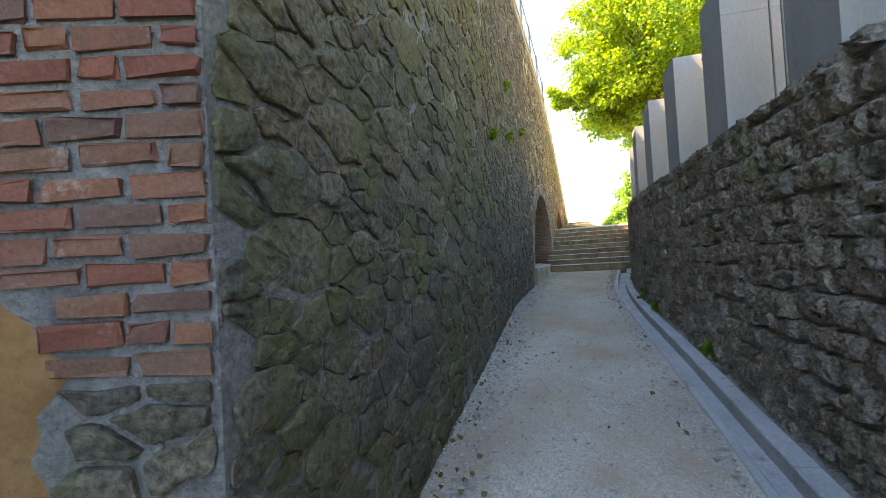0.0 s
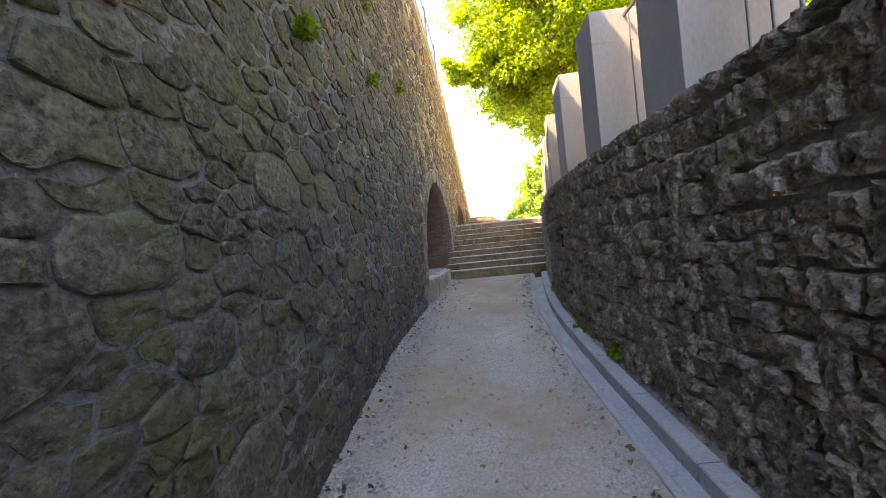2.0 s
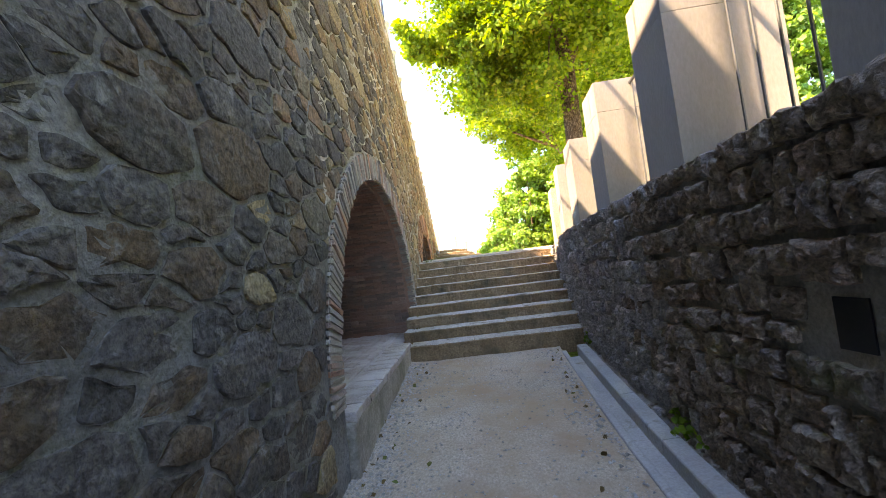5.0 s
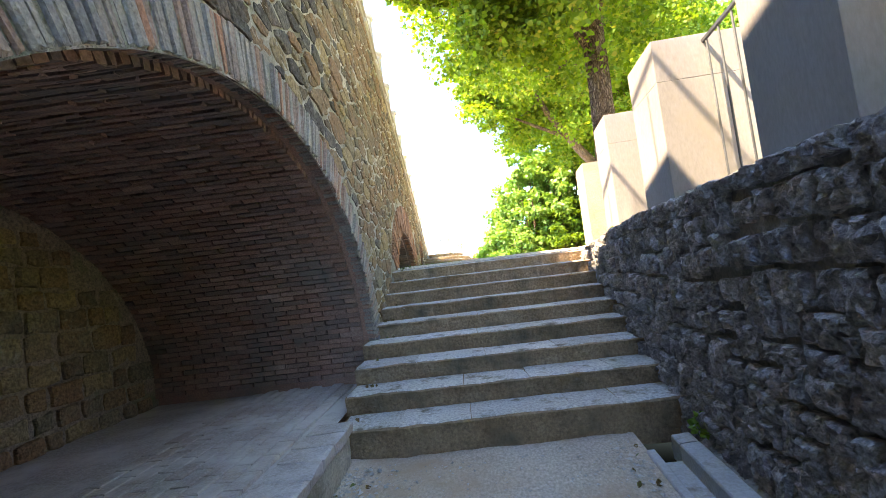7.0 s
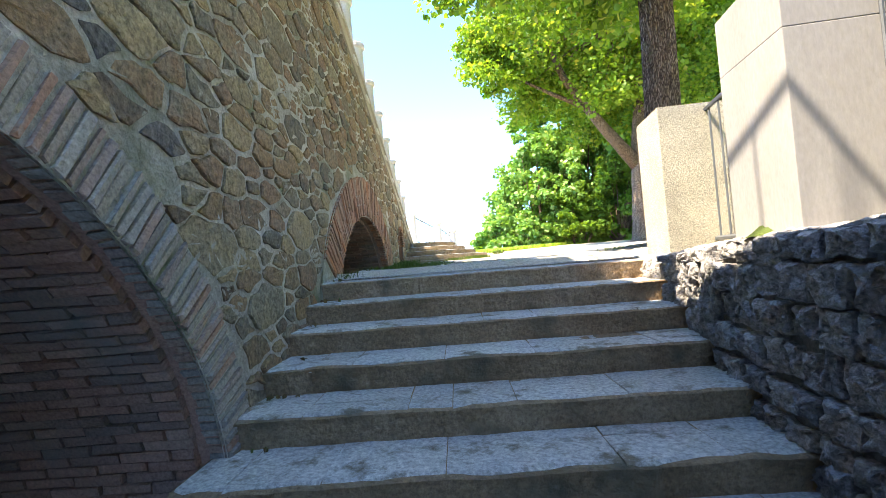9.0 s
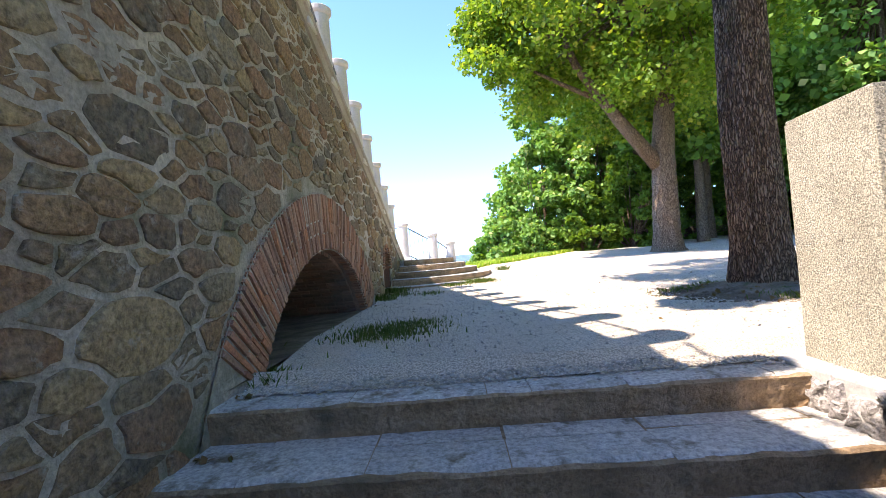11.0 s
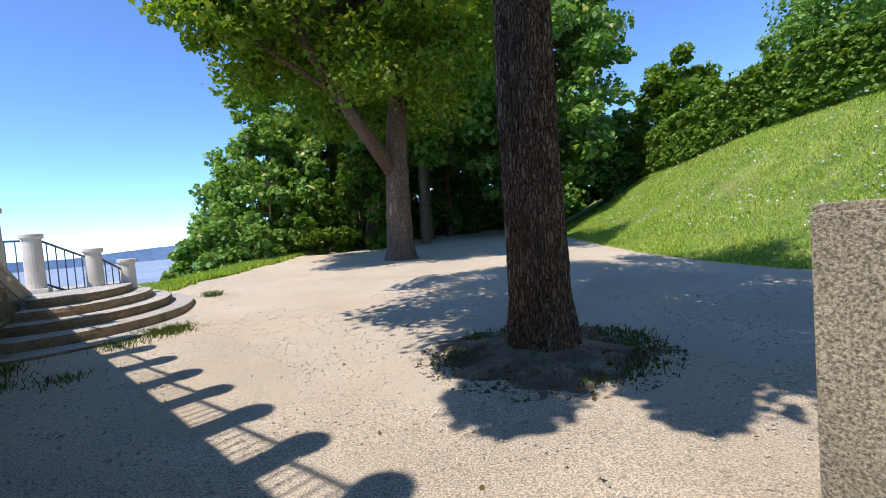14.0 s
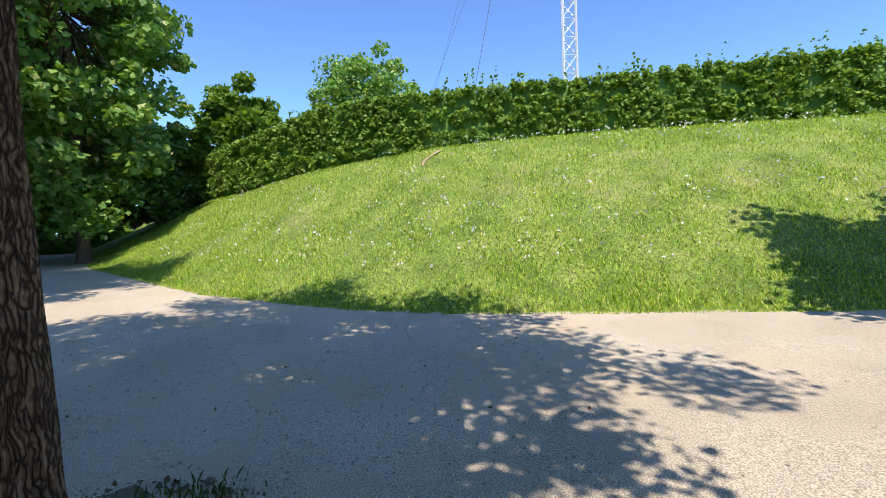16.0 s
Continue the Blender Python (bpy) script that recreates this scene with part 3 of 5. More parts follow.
# the round steps at the foot of the upper stair
round_steps = thing("stairs", (-1.3, 28.4, 2.5), "five half-round pale stone steps up to a landing", "steps", kind="structure")
for k, (rx, ry, z) in enumerate([(2.2, 3.25, 2.63), (1.85, 2.8, 2.76), (1.5, 2.35, 2.89), (1.2, 1.95, 3.02), (0.9, 1.6, 3.15)]):
    verts, faces, n = [], [], 28
    cx, cy = -1.3, 28.4
    for i in range(n + 1):
        a = math.radians(-105 + 165 * i / n)
        w = 1 + 0.012 * smooth_noise((i * 0.35, k * 5.0, 0), 1.0)
        px, py = cx + rx * w * math.cos(a), cy + ry * w * math.sin(a)
        verts += [(px, py, z - 0.16), (px + 0.012 * math.cos(a), py + 0.012 * math.sin(a), z - 0.06), (px, py, z - 0.006), (px - 0.015 * math.cos(a), py - 0.015 * math.sin(a), z),
                  (cx + (px - cx) * 0.2, cy + (py - cy) * 0.2, z + 0.002)]
    tops = []
    # Fronts take the darker riser stone, which also paints their grazing light.
    for i in range(n):
        for q in range(4):
            (faces if q < 2 else tops).append((i * 5 + q, (i + 1) * 5 + q, (i + 1) * 5 + q + 1, i * 5 + q + 1))
    riser = piece("step", verts, faces, RISER, round_steps, "rough curved stone step, coloured darker for its grazing light")
    piece("tread", verts, tops, STEP, riser, "worn tread, coloured paler as the lit top")
bm = box_bm((-3.4, 27.1, 2.2), (-0.9, 29.6, 3.155), 0.01)
part("landing", bm, STEP, round_steps)

# ---- the tall wall ----
def wall_y_cuts():
    cuts = set(np.round(np.arange(-6, 28.31, 0.2), 3)) | {0.44, 0.84}
    for cy, cz, ry, rz, ring, low in ARCHES:
        cuts |= {round(cy + ry * math.sin(a), 3) for a in np.linspace(-math.pi / 2, math.pi / 2, 33)} | {cy - ry - 0.002, cy + ry + 0.002}
    return sorted(cuts)


def soffit(y):
    """Underside of an arch at y, or None."""
    for cy, cz, ry, rz, ring, low in ARCHES:
        if abs(y - cy) <= ry + 1e-6:
            return cz + rz * math.sqrt(max(0.0, 1 - ((y - cy) / ry) ** 2))
    return None


wall = thing("wall_west", (-3.2, 11, 0), "tall old rubble stone wall with brick arches under a stair", "wall", kind="structure")
cuts = wall_y_cuts()
v, f = [], []
ROWS_UP = 14
for y in cuts:
    s = soffit(y)
    lo, hi = (s if s is not None else min(floor_z(y) if y < 15 else 2.0, 0.9 if y < 19 else 2.2) - 0.6), cope_z(y)
    for k in range(ROWS_UP + 1):
        z = lo + (hi - lo) * k / ROWS_UP
        v.append((left_x(y) + 0.012 * smooth_noise((y, z, 0), 1.4), y, z))
    v.append((-4.6, y, hi))
    v.append((-4.6, y, -1))
n = ROWS_UP + 3
for j in range(len(cuts) - 1):
    ia, ib = soffit(cuts[j]) is not None, soffit(cuts[j + 1]) is not None
    for k in range(n - 1):
        if ia != ib and k < ROWS_UP and cuts[j + 1] - cuts[j] < 0.01:
            continue
        f.append((j * n + k, (j + 1) * n + k, (j + 1) * n + k + 1, j * n + k + 1))
f.append(tuple(range(n)))
f.append(tuple((len(cuts) - 1) * n + k for k in reversed(range(n))))
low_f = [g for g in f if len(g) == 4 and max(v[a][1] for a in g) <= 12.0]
piece("wall_core", v, low_f, GREYMORTAR, wall, "grey-brown mortar")
kept = set(low_f)
piece("wall_core", v, [g for g in f if g not in kept], MORTAR, wall, "pale grey old mortar")


def stone_mesh(poly, face, gap, proud, rnd, rough=0.012, flatness=0.72, tilt=0.07, swell=1.06):
    """One stone from its outline (u, v); face(u, v, d) gives the place d in front of the wall."""
    cu, cv = sum(p[0] for p in poly) / len(poly), sum(p[1] for p in poly) / len(poly)
    size = max(math.hypot(p[0] - cu, p[1] - cv) for p in poly)
    if size < gap * 1.6:
        return None
    shrunk = []
    for p in poly:
        d = math.hypot(p[0] - cu, p[1] - cv)
        s = max(0.25, 1 - gap / max(d, 1e-4))
        shrunk.append((cu + (p[0] - cu) * s, cv + (p[1] - cv) * s))
    ring = []
    for k in range(len(shrunk)):
        p, q = shrunk[k], shrunk[(k + 1) % len(shrunk)]
        if math.hypot(p[0] - q[0], p[1] - q[1]) < 0.02:
            ring.append(((p[0] + q[0]) / 2, (p[1] + q[1]) / 2))
            continue
        for t in ((0.06, 0.5, 0.94) if math.hypot(p[0] - q[0], p[1] - q[1]) > 0.09 else (0.12, 0.88)):
            j = rnd.uniform(-0.04, 0.04)
            e = rnd.uniform(-1, 1) * 0.11 if t == 0.5 else 0.0
            ring.append((p[0] + (q[0] - p[0]) * (t + j) + (q[1] - p[1]) * e, p[1] + (q[1] - p[1]) * (t + j) - (q[0] - p[0]) * e))
    m = len(ring)
    if m < 4:
        return None
    tilt_u, tilt_v = rnd.uniform(-tilt, tilt), rnd.uniform(-tilt, tilt)
    verts, faces = [], []
    for lv, (s, d) in enumerate(((1.0, -0.012), (0.985, proud * 0.75), (flatness, proud), (flatness * 0.5, proud * swell))):
        for a, b in ring:
            u, w = cu + (a - cu) * s, cv + (b - cv) * s
            verts.append(face(u, w, d + (0 if lv == 0 else tilt_u * (u - cu) + tilt_v * (w - cv) + rnd.uniform(-rough, rough) * min(1, lv * 0.6))))
    verts.append(face(cu, cv, proud * swell + rnd.uniform(-rough, rough)))
    for lv in range(3):
        for k in range(m):
            q = (k + 1) % m
            faces.append((lv * m + k, lv * m + q, (lv + 1) * m + q, (lv + 1) * m + k))
    for k in range(m):
        faces.append((3 * m + k, 3 * m + (k + 1) % m, 4 * m))
    return verts, faces, [False] * (2 * m) + [True] * (len(faces) - 2 * m)


def wall_face(y, z, d):
    return (left_x(y) + d, y, z)


def merge(items):
    verts, faces, soft = [], [], []
    for iv, jf, *more in items:
        o = len(verts)
        verts += iv
        faces += [tuple(q + o for q in g) for g in jf]
        soft += more[0] if more else [False] * len(jf)
    return verts, faces, soft


def stone_piece(st, material, parent):
    return piece("stone", st[0], st[1], material, parent, flat=st[2])


def joined(name, items, material, parent, label):
    v_, f_, soft = merge(items)
    return piece(name, v_, f_, material, parent, label, "stuff", flat=soft)


rnd = random.Random(7)
FLAT = 1.9  # stones lie flat: wider than high


def rubble_cells(u0, u1, w0, w1):
    """Irregular rubble: large stones dropped first, small ones between them, each with the cell that is nearest to it."""
    grid, seeds, step = collections.defaultdict(list), [], 0.4
    area = (u1 - u0) * (w1 - w0) * FLAT
    for radius, share in ((0.27, 0.14), (0.19, 0.3), (0.135, 0.45), (0.095, 0.6), (0.07, 0.6)):
        for _ in range(int(area * share / (radius * radius * 2.2))):
            r = radius * rnd.uniform(0.85, 1.15)
            u, w = rnd.uniform(u0, u1), rnd.uniform(w0 * FLAT, w1 * FLAT)
            gu, gw = int(u // step), int(w // step)
            if all((u - a) ** 2 + (w - b) ** 2 > (0.92 * (r + q)) ** 2 for i in (-1, 0, 1) for k in (-1, 0, 1) for a, b, q in grid[gu + i, gw + k]):
                grid[gu, gw].append((u, w, r))
                seeds.append((u, w, r))
    out = []
    for u, w, r in seeds:
        gu, gw = int(u // step), int(w // step)
        poly = [(u - 0.42, w - 0.42), (u + 0.42, w - 0.42), (u + 0.42, w + 0.42), (u - 0.42, w + 0.42)]
        for i in (-2, -1, 0, 1, 2):
            for k in (-2, -1, 0, 1, 2):
                for a, b, q in grid.get((gu + i, gw + k), ()):
                    du, dw = a - u, b - w
                    d2 = du * du + dw * dw
                    if d2 < 1e-9 or d2 > 0.8:
                        continue
                    poly = half_plane(poly, u, w, du, dw, (d2 + r * r - q * q) / 2)
        if len(poly) > 2:
            out.append((u, w / FLAT, [(a, b / FLAT) for a, b in poly]))
    return out


def half_plane(poly, u, w, du, dw, limit):
    """The part of a polygon whose offset from (u, w) along (du, dw) stays under the limit."""
    side = [(a - u) * du + (b - w) * dw - limit for a, b in poly]
    if max(side, default=-1) <= 0:
        return poly
    out = []
    for k in range(len(poly)):
        p, q, sp, sq = poly[k], poly[(k + 1) % len(poly)], side[k], side[(k + 1) % len(poly)]
        if sp <= 0:
            out.append(p)
        if sp * sq < 0:
            t = sp / (sp - sq)
            out.append((p[0] + (q[0] - p[0]) * t, p[1] + (q[1] - p[1]) * t))
    return out


cells = rubble_cells(-0.5, 28.2, -0.2, 8.6)
# Olive and grey palettes are also darkened for the passage's shade.
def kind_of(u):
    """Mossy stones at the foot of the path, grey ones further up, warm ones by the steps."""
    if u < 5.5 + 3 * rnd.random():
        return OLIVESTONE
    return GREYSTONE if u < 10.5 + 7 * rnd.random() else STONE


loose, near = [], []
for u, w, poly in cells:
    top, low = cope_z(u) - 0.16, (floor_z(u) - 0.12 if u < 15.4 else (0.8 + max(0, (u - 15.3)) * 0.39 if u < 19 else 2.4))
    if w > top or w < low or in_arch(u, w, 0.1) or u > 27.9 or u < 0.8:
        continue
    inring = any(math.hypot((u - cy) / (ry + ring), (w - cz) / (rz + ring)) < 1 and w > cz or (w <= cz and abs(u - cy) < ry + ring and w > low2 - 0.3) for cy, cz, ry, rz, ring, low2 in ARCHES)
    if inring:
        continue
    edge_u = 0.845 if u < 1.3 else -9
    poly = [push_out(max(p[0], edge_u), min(p[1], top + 0.1)) for p in poly]
    if len(poly) < 3:
        continue
    st = stone_mesh(poly, wall_face, rnd.uniform(0.004, 0.02) + (0.014 * min(1, max(0, (u - 3.5) / 3)) + 0.006 * min(1, max(0, (u - 14) / 5))) * rnd.random(), rnd.uniform(0.003, 0.02), rnd, 0.006, 0.93, 0.035, 0.95)
    if st:
        (near if 1.0 < u < 12.0 and w < floor_z(u) + 2.3 else loose).append((u, st))
near.sort(key=lambda q: q[0])
step_over = max(1, len(near) / 300)
chosen = {int(k * step_over) for k in range(300)}
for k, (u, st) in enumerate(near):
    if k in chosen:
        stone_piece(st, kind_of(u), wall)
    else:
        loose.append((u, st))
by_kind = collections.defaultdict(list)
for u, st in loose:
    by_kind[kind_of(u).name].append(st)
joined("stones", by_kind[OLIVESTONE.name], OLIVESTONE, wall, "olive-brown mossy rubble stones set in grey-brown mortar")
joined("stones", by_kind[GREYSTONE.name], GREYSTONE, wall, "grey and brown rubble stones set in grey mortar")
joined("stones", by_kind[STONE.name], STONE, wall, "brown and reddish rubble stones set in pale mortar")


def brick_box(o, eu, ev, en, lu, lv, ln, rnd, jit=0.004):
    """A brick centred at o with edges along eu, ev, en."""
    verts = []
    for su, sv, sn in ((-1, -1, -1), (1, -1, -1), (1, 1, -1), (-1, 1, -1), (-1, -1, 0.86), (1, -1, 0.86), (1, 1, 0.86), (-1, 1, 0.86), (-0.93, -0.86, 1), (0.93, -0.86, 1), (0.93, 0.86, 1), (-0.93, 0.86, 1)):
        p = Vector(o) + eu * (su * lu / 2) + ev * (sv * lv / 2) + en * (sn * ln / 2)
        verts.append(tuple(p + Vector([rnd.uniform(-jit, jit) for _ in range(3)])))
    faces = [(0, 1, 5, 4), (1, 2, 6, 5), (2, 3, 7, 6), (3, 0, 4, 7), (4, 5, 9, 8), (5, 6, 10, 9), (6, 7, 11, 10), (7, 4, 8, 11), (8, 9, 10, 11)]
    return verts, faces


X, Y, Z = Vector((1, 0, 0)), Vector((0, 1, 0)), Vector((0, 0, 1))
# the brick jamb at the start of the wall, and ochre plaster beside it
rnd = random.Random(11)
CORNER, ALONG, OUT = Vector((-1.02, 0.84, 0)), Vector((-0.933, -0.359, 0)), Vector((0.359, -0.933, 0))


def plaster_edge(z):
    """How far from the corner the plaster begins."""
    return 0.4 + 0.2 * max(0.0, z - 1.35) / 0.35 + 0.25 * max(0.0, 1.3 - z) + 0.035 * math.sin(z * 17) + 0.02 * math.sin(z * 41)


z, row = 1.36, 0
while z < 3.6:
    a = 0.0
    first_len = 0.115 if row % 2 else 0.21
    while a < 1.05:
        l = first_len if a == 0 else rnd.choice((0.2, 0.215, 0.225, 0.115))
        if z > 1.72 or a + l * 0.5 < plaster_edge(z):
            c = CORNER + ALONG * (a + l / 2) + OUT * 0.006 + Z * (z + rnd.uniform(-0.006, 0.006))
            piece("brick", *brick_box(c, -ALONG, Z, OUT, l - 0.022 + rnd.uniform(-0.012, 0.004), 0.055 + rnd.uniform(-0.01, 0.007), 0.014 + rnd.uniform(-0.008, 0.008), rnd, 0.008), BRICK, wall)
        a += l
    z += 0.077
    row += 1
v, f = [], []
for j in range(29):
    z = 0.1 + 1.6 * j / 28
    for i in range(17):
        a = plaster_edge(z) + 0.7 * i / 16
        d = min(1.0, i / 2) * 0.03 * (1 + 0.6 * smooth_noise((a, z, 2), 4.0)) * min(1.0, (28 - j) / 3) - 0.004
        v.append(CORNER + ALONG * a + OUT * d + Z * z)
for j in range(28):
    for i in range(16):
        f.append((j * 17 + i, j * 17 + i + 1, (j + 1) * 17 + i + 1, (j + 1) * 17 + i))
items = []
for u, w, poly in rubble_cells(0.0, 1.0, 0.1, 1.31):
    if 0.06 < u < plaster_edge(w) + 0.02 and w > 0.15:
        st = stone_mesh([(max(0.01, a), min(1.31, b)) for a, b in poly], lambda a, b, d: tuple(CORNER + ALONG * a + OUT * d + Z * b), rnd.uniform(0.008, 0.018), rnd.uniform(0.01, 0.03), rnd, 0.006, 0.9, 0.04, 0.98)
        if st:
            items.append(st)
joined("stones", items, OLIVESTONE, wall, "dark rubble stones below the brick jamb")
piece("plaster_patch", v, f, PLASTER, wall, "ochre weathered plaster", flat=False)


def arch_ring(cy, cz, ry, rz, ring, low, rows, parent, material, thick):
    """Voussoir bricks set on edge round an opening."""
    rnd = random.Random(int(cy * 10))
    per = math.pi * (ry + rz) / 2
    count = int(per / thick)
    for k in range(count):
        a = math.pi * (k + 0.5) / count
        ca, sa = math.cos(a), math.sin(a)
        pin = Vector((0, cy + ry * ca, cz + rz * sa))
        nrm = Vector((0, ca / ry, sa / rz)).normalized()
        tan = X.cross(nrm)
        if pin.z < low:
            continue
        depth = 0.0
        lens = [ring] if rows == 1 else ([ring * 0.52, ring * 0.48] if k % 2 else [ring * 0.3, ring * 0.7])
        for l in lens:
            c = pin + nrm * (depth + l / 2)
            c.x = left_x(c.y) - 0.03 + rnd.uniform(-0.008, 0.012)
            piece("brick", *brick_box(c, nrm, tan, X, l - 0.014, thick - 0.014 + rnd.uniform(-0.007, 0.004), 0.12, rnd, 0.006), material, parent)
            depth += l


for (cy, cz, ry, rz, ring, low), rows, nm, lab in zip(ARCHES, (1, 2, 1), ("arch", "arch", "arch"), ("large brick arch", "low brick arch half sunk in the ground", "small brick niche arch")):
    ring_ob = piece("arch", [(left_x(cy) + 0.016, cy + (ry + ring * q) * math.cos(a), cz + (rz + ring * q) * math.sin(a)) for a in np.linspace(0, math.pi, 40) for q in (0.0, 1.0)],
                    [(2 * k, 2 * k + 1, 2 * k + 3, 2 * k + 2) for k in range(39)], MORTAR, wall, lab)
    arch_ring(cy, cz, ry, rz, ring, low, rows, ring_ob, ARCHBRICK if cy < 16 else LOWBRICK, 0.05)

# vaults behind the arches
def vault(cy, cz, ry, rz, low, back, parent, course, length, side_from, side_to):
    """Soffit, end wall and floor of a niche, with its brick courses."""
    x0 = left_x(cy) - 0.02
    verts, faces, m = [], [], 40
    line = [(cy - ry - 0.02, low - 0.3)] + [(cy + (ry + 0.02) * math.cos(math.pi - a), cz + (rz + 0.02) * math.sin(a)) for a in np.linspace(0, math.pi, m)] + [(cy + ry + 0.02, low - 0.3)]
    for x in (x0, back):
        verts += [(x, y, z) for y, z in line]
    n = len(line)
    faces = [(k, k + 1, n + k + 1, n + k) for k in range(n - 1)]
    piece("vault", verts, faces, VAULTBRICK, parent, "dark sooty brick vault")
    piece("niche_back", [(back, y, z) for y, z in line], [tuple(range(n))], DARKSTONE, parent, "dark rubble back of the niche")
    items, singles = [], []
    rnd = random.Random(int(cy))
    count = int(math.pi * (ry + rz) / 2 / course)
    for k in range(count):
        a = math.pi * (k + 0.5) / count
        ca, sa = math.cos(a), math.sin(a)
        nrm = Vector((0, ca / ry, sa / rz)).normalized()
        x, first_one = x0 - 0.11, k % 2
        while x > back + 0.05:
            long_ = length / 2 if first_one else length
            first_one = 0
            c = Vector((x - long_ / 2, cy + ry * ca, cz + rz * sa))
            if c.z > low:
                b = brick_box(c, X, X.cross(nrm), -nrm, long_ - 0.014, course - 0.014 + rnd.uniform(-0.004, 0.004), 0.05 + rnd.uniform(-0.01, 0.02), rnd, 0.005)
                (singles if side_from < a < side_to and len(singles) < 300 else items).append(b)
            x -= long_
    for b in singles:
        piece("brick", *b, VAULTBRICK, parent)
    if items:
        joined("bricks", items, VAULTBRICK, parent, "dark brick courses of the vault")


def back_rubble(back, y0, y1, z0, top, parent, seed):
    """Rubble courses on the end wall of a niche."""
    rnd = random.Random(seed)
    items, z = [], z0
    while z < top(0.5 * (y0 + y1)):
        h, y = rnd.uniform(0.14, 0.24), y0 + rnd.uniform(-0.2, 0)
        while y < y1:
            l = rnd.uniform(0.18, 0.42)
            if z + h < top(y) and z + h < top(y + l):
                poly = [(y + rnd.uniform(0, 0.03), z), (y + l, z + rnd.uniform(-0.02, 0.02)), (y + l - rnd.uniform(0, 0.04), z + h), (y, z + h - rnd.uniform(0, 0.03))]
                st = stone_mesh(poly, lambda a, b, d: (back + d, a, b), rnd.uniform(0.012, 0.028), rnd.uniform(0.015, 0.05), rnd, 0.008, 0.85)
                if st:
                    items.append(st)
            y += l
        z += h
    joined("stones", items, STONE, parent, "dim rubble stones at the back of the niche")


niche = thing("niche", (-2.8, 14.5, 0.95), "deep vaulted brick niche with a raised brick floor", "niche", kind="structure")
vault(14.48, 1.2, 2.55, 2.15, 0.9, -4.3, niche, 0.064, 0.27, 0.25, 0.9)
back_rubble(-4.3, 12.0, 17.0, 1.1, lambda y: 1.2 + 2.15 * math.sqrt(max(0, 1 - ((y - 14.48) / 2.55) ** 2)), niche, 4)
low_niche = thing("niche", (-2.2, 21.2, 2.4), "shallow dark niche under a low brick arch", "niche", kind="structure")
vault(21.2, 1.06, 2.2, 2.23, 2.3, -3.0, low_niche, 0.075, 0.27, 9, 9)
piece("niche_floor", [(-3.0, 19.0, 2.44), (-1.62, 19.0, 2.47), (-1.62, 23.3, 2.47), (-3.0, 23.3, 2.44)], [(0, 1, 2, 3)], SOIL, low_niche, "bare earth floor")
small_niche = thing("niche", (-1.8, 25.05, 2.6), "small dark upright niche in the wall", "niche", kind="structure")
vault(25.05, 3.0, 0.36, 0.4, 2.55, -2.1, small_niche, 0.07, 0.2, 9, 9)

# brick floor and low bench edge of the large niche
rnd = random.Random(5)
NZ = 1.14
piece("niche_floor", [(-4.3, 11.9, NZ - 0.03), (-1.75, 11.9, NZ - 0.03), (-1.75, 17.2, NZ - 0.03), (-4.3, 17.2, NZ - 0.03)], [(0, 1, 2, 3)], DUSTBRICK, niche, "dusty dark brick floor")
part("bench_wall", box_bm((-1.95, 11.95, 0.4), (-1.6, 15.3, NZ - 0.06), 0.02, 0.008), MORTAR, niche, "low rubble edge of the niche floor")
for r_ in range(13):
    y = 11.98 + r_ * 0.265
    if y < 15.2:
        piece("brick", *brick_box(Vector((-1.74, y + 0.13, NZ - 0.03)), Y, X, Z, 0.25, 0.3, 0.07, rnd, 0.008), DUSTBRICK, niche)
for i in range(9):
    for j in range(19):
        y = 11.98 + j * 0.262 + (0.13 if i % 2 else 0)
        piece("brick", *brick_box(Vector((-2.02 - i * 0.13, y + 0.13, NZ - 0.035)), Y, X, Z, 0.25, 0.118, 0.06, rnd, 0.004), DUSTBRICK, niche)

# sloping coping along the wall's top
v, f = [], []
ys = list(np.arange(-6, 27.61, 0.4))
prof = [(-0.02, -0.17), (0.03, -0.165), (0.035, -0.03), (0.06, -0.02), (0.06, 0.045), (-0.5, 0.05), (-0.5, -0.1)]
for y in ys:
    for dx, dz in prof:
        v.append((left_x(y) + dx, y, cope_z(y) + dz + 0.004 * smooth_noise((y, dz, 0), 2)))
n = len(prof)
for j in range(len(ys) - 1):
    for k in range(n):
        q = (k + 1) % n
        f.append((j * n + k, j * n + q, (j + 1) * n + q, (j + 1) * n + k))
f += [tuple(range(n)), tuple((len(ys) - 1) * n + k for k in reversed(range(n)))]
piece("coping", v, f, COPING, wall, "pale rendered band and coping along the stair")


# ---- stair balustrade ----
def lathe(profile, sides=20):
    verts, faces = [], []
    for r, z in profile:
        verts += [(r * math.cos(2 * math.pi * s / sides), r * math.sin(2 * math.pi * s / sides), z) for s in range(sides)]
    for k in range(len(profile) - 1):
        for s in range(sides):
            q = (s + 1) % sides
            faces.append((k * sides + s, k * sides + q, (k + 1) * sides + q, (k + 1) * sides + s))
    faces += [tuple(reversed(range(sides))), tuple((len(profile) - 1) * sides + s for s in range(sides))]
    return verts, faces


def column(height):
    c = thing("balustrade_column", (0, 0, 0), "round pale stone balustrade column with a flat cap", "column", "stair balustrade columns")
    piece("shaft", *lathe([(0.135, 0.06), (0.132, height * 0.5), (0.125, height - 0.09)]), COLUMN, c, flat=True)
    piece("cap", *lathe([(0.128, height - 0.09), (0.15, height - 0.075), (0.158, height - 0.06), (0.158, height - 0.012), (0.145, height)]), COLUMN, c)
    part("plinth", box_bm((-0.17, -0.17, 0.0), (0.17, 0.17, 0.07), 0.01), COLUMN, c)
    return c


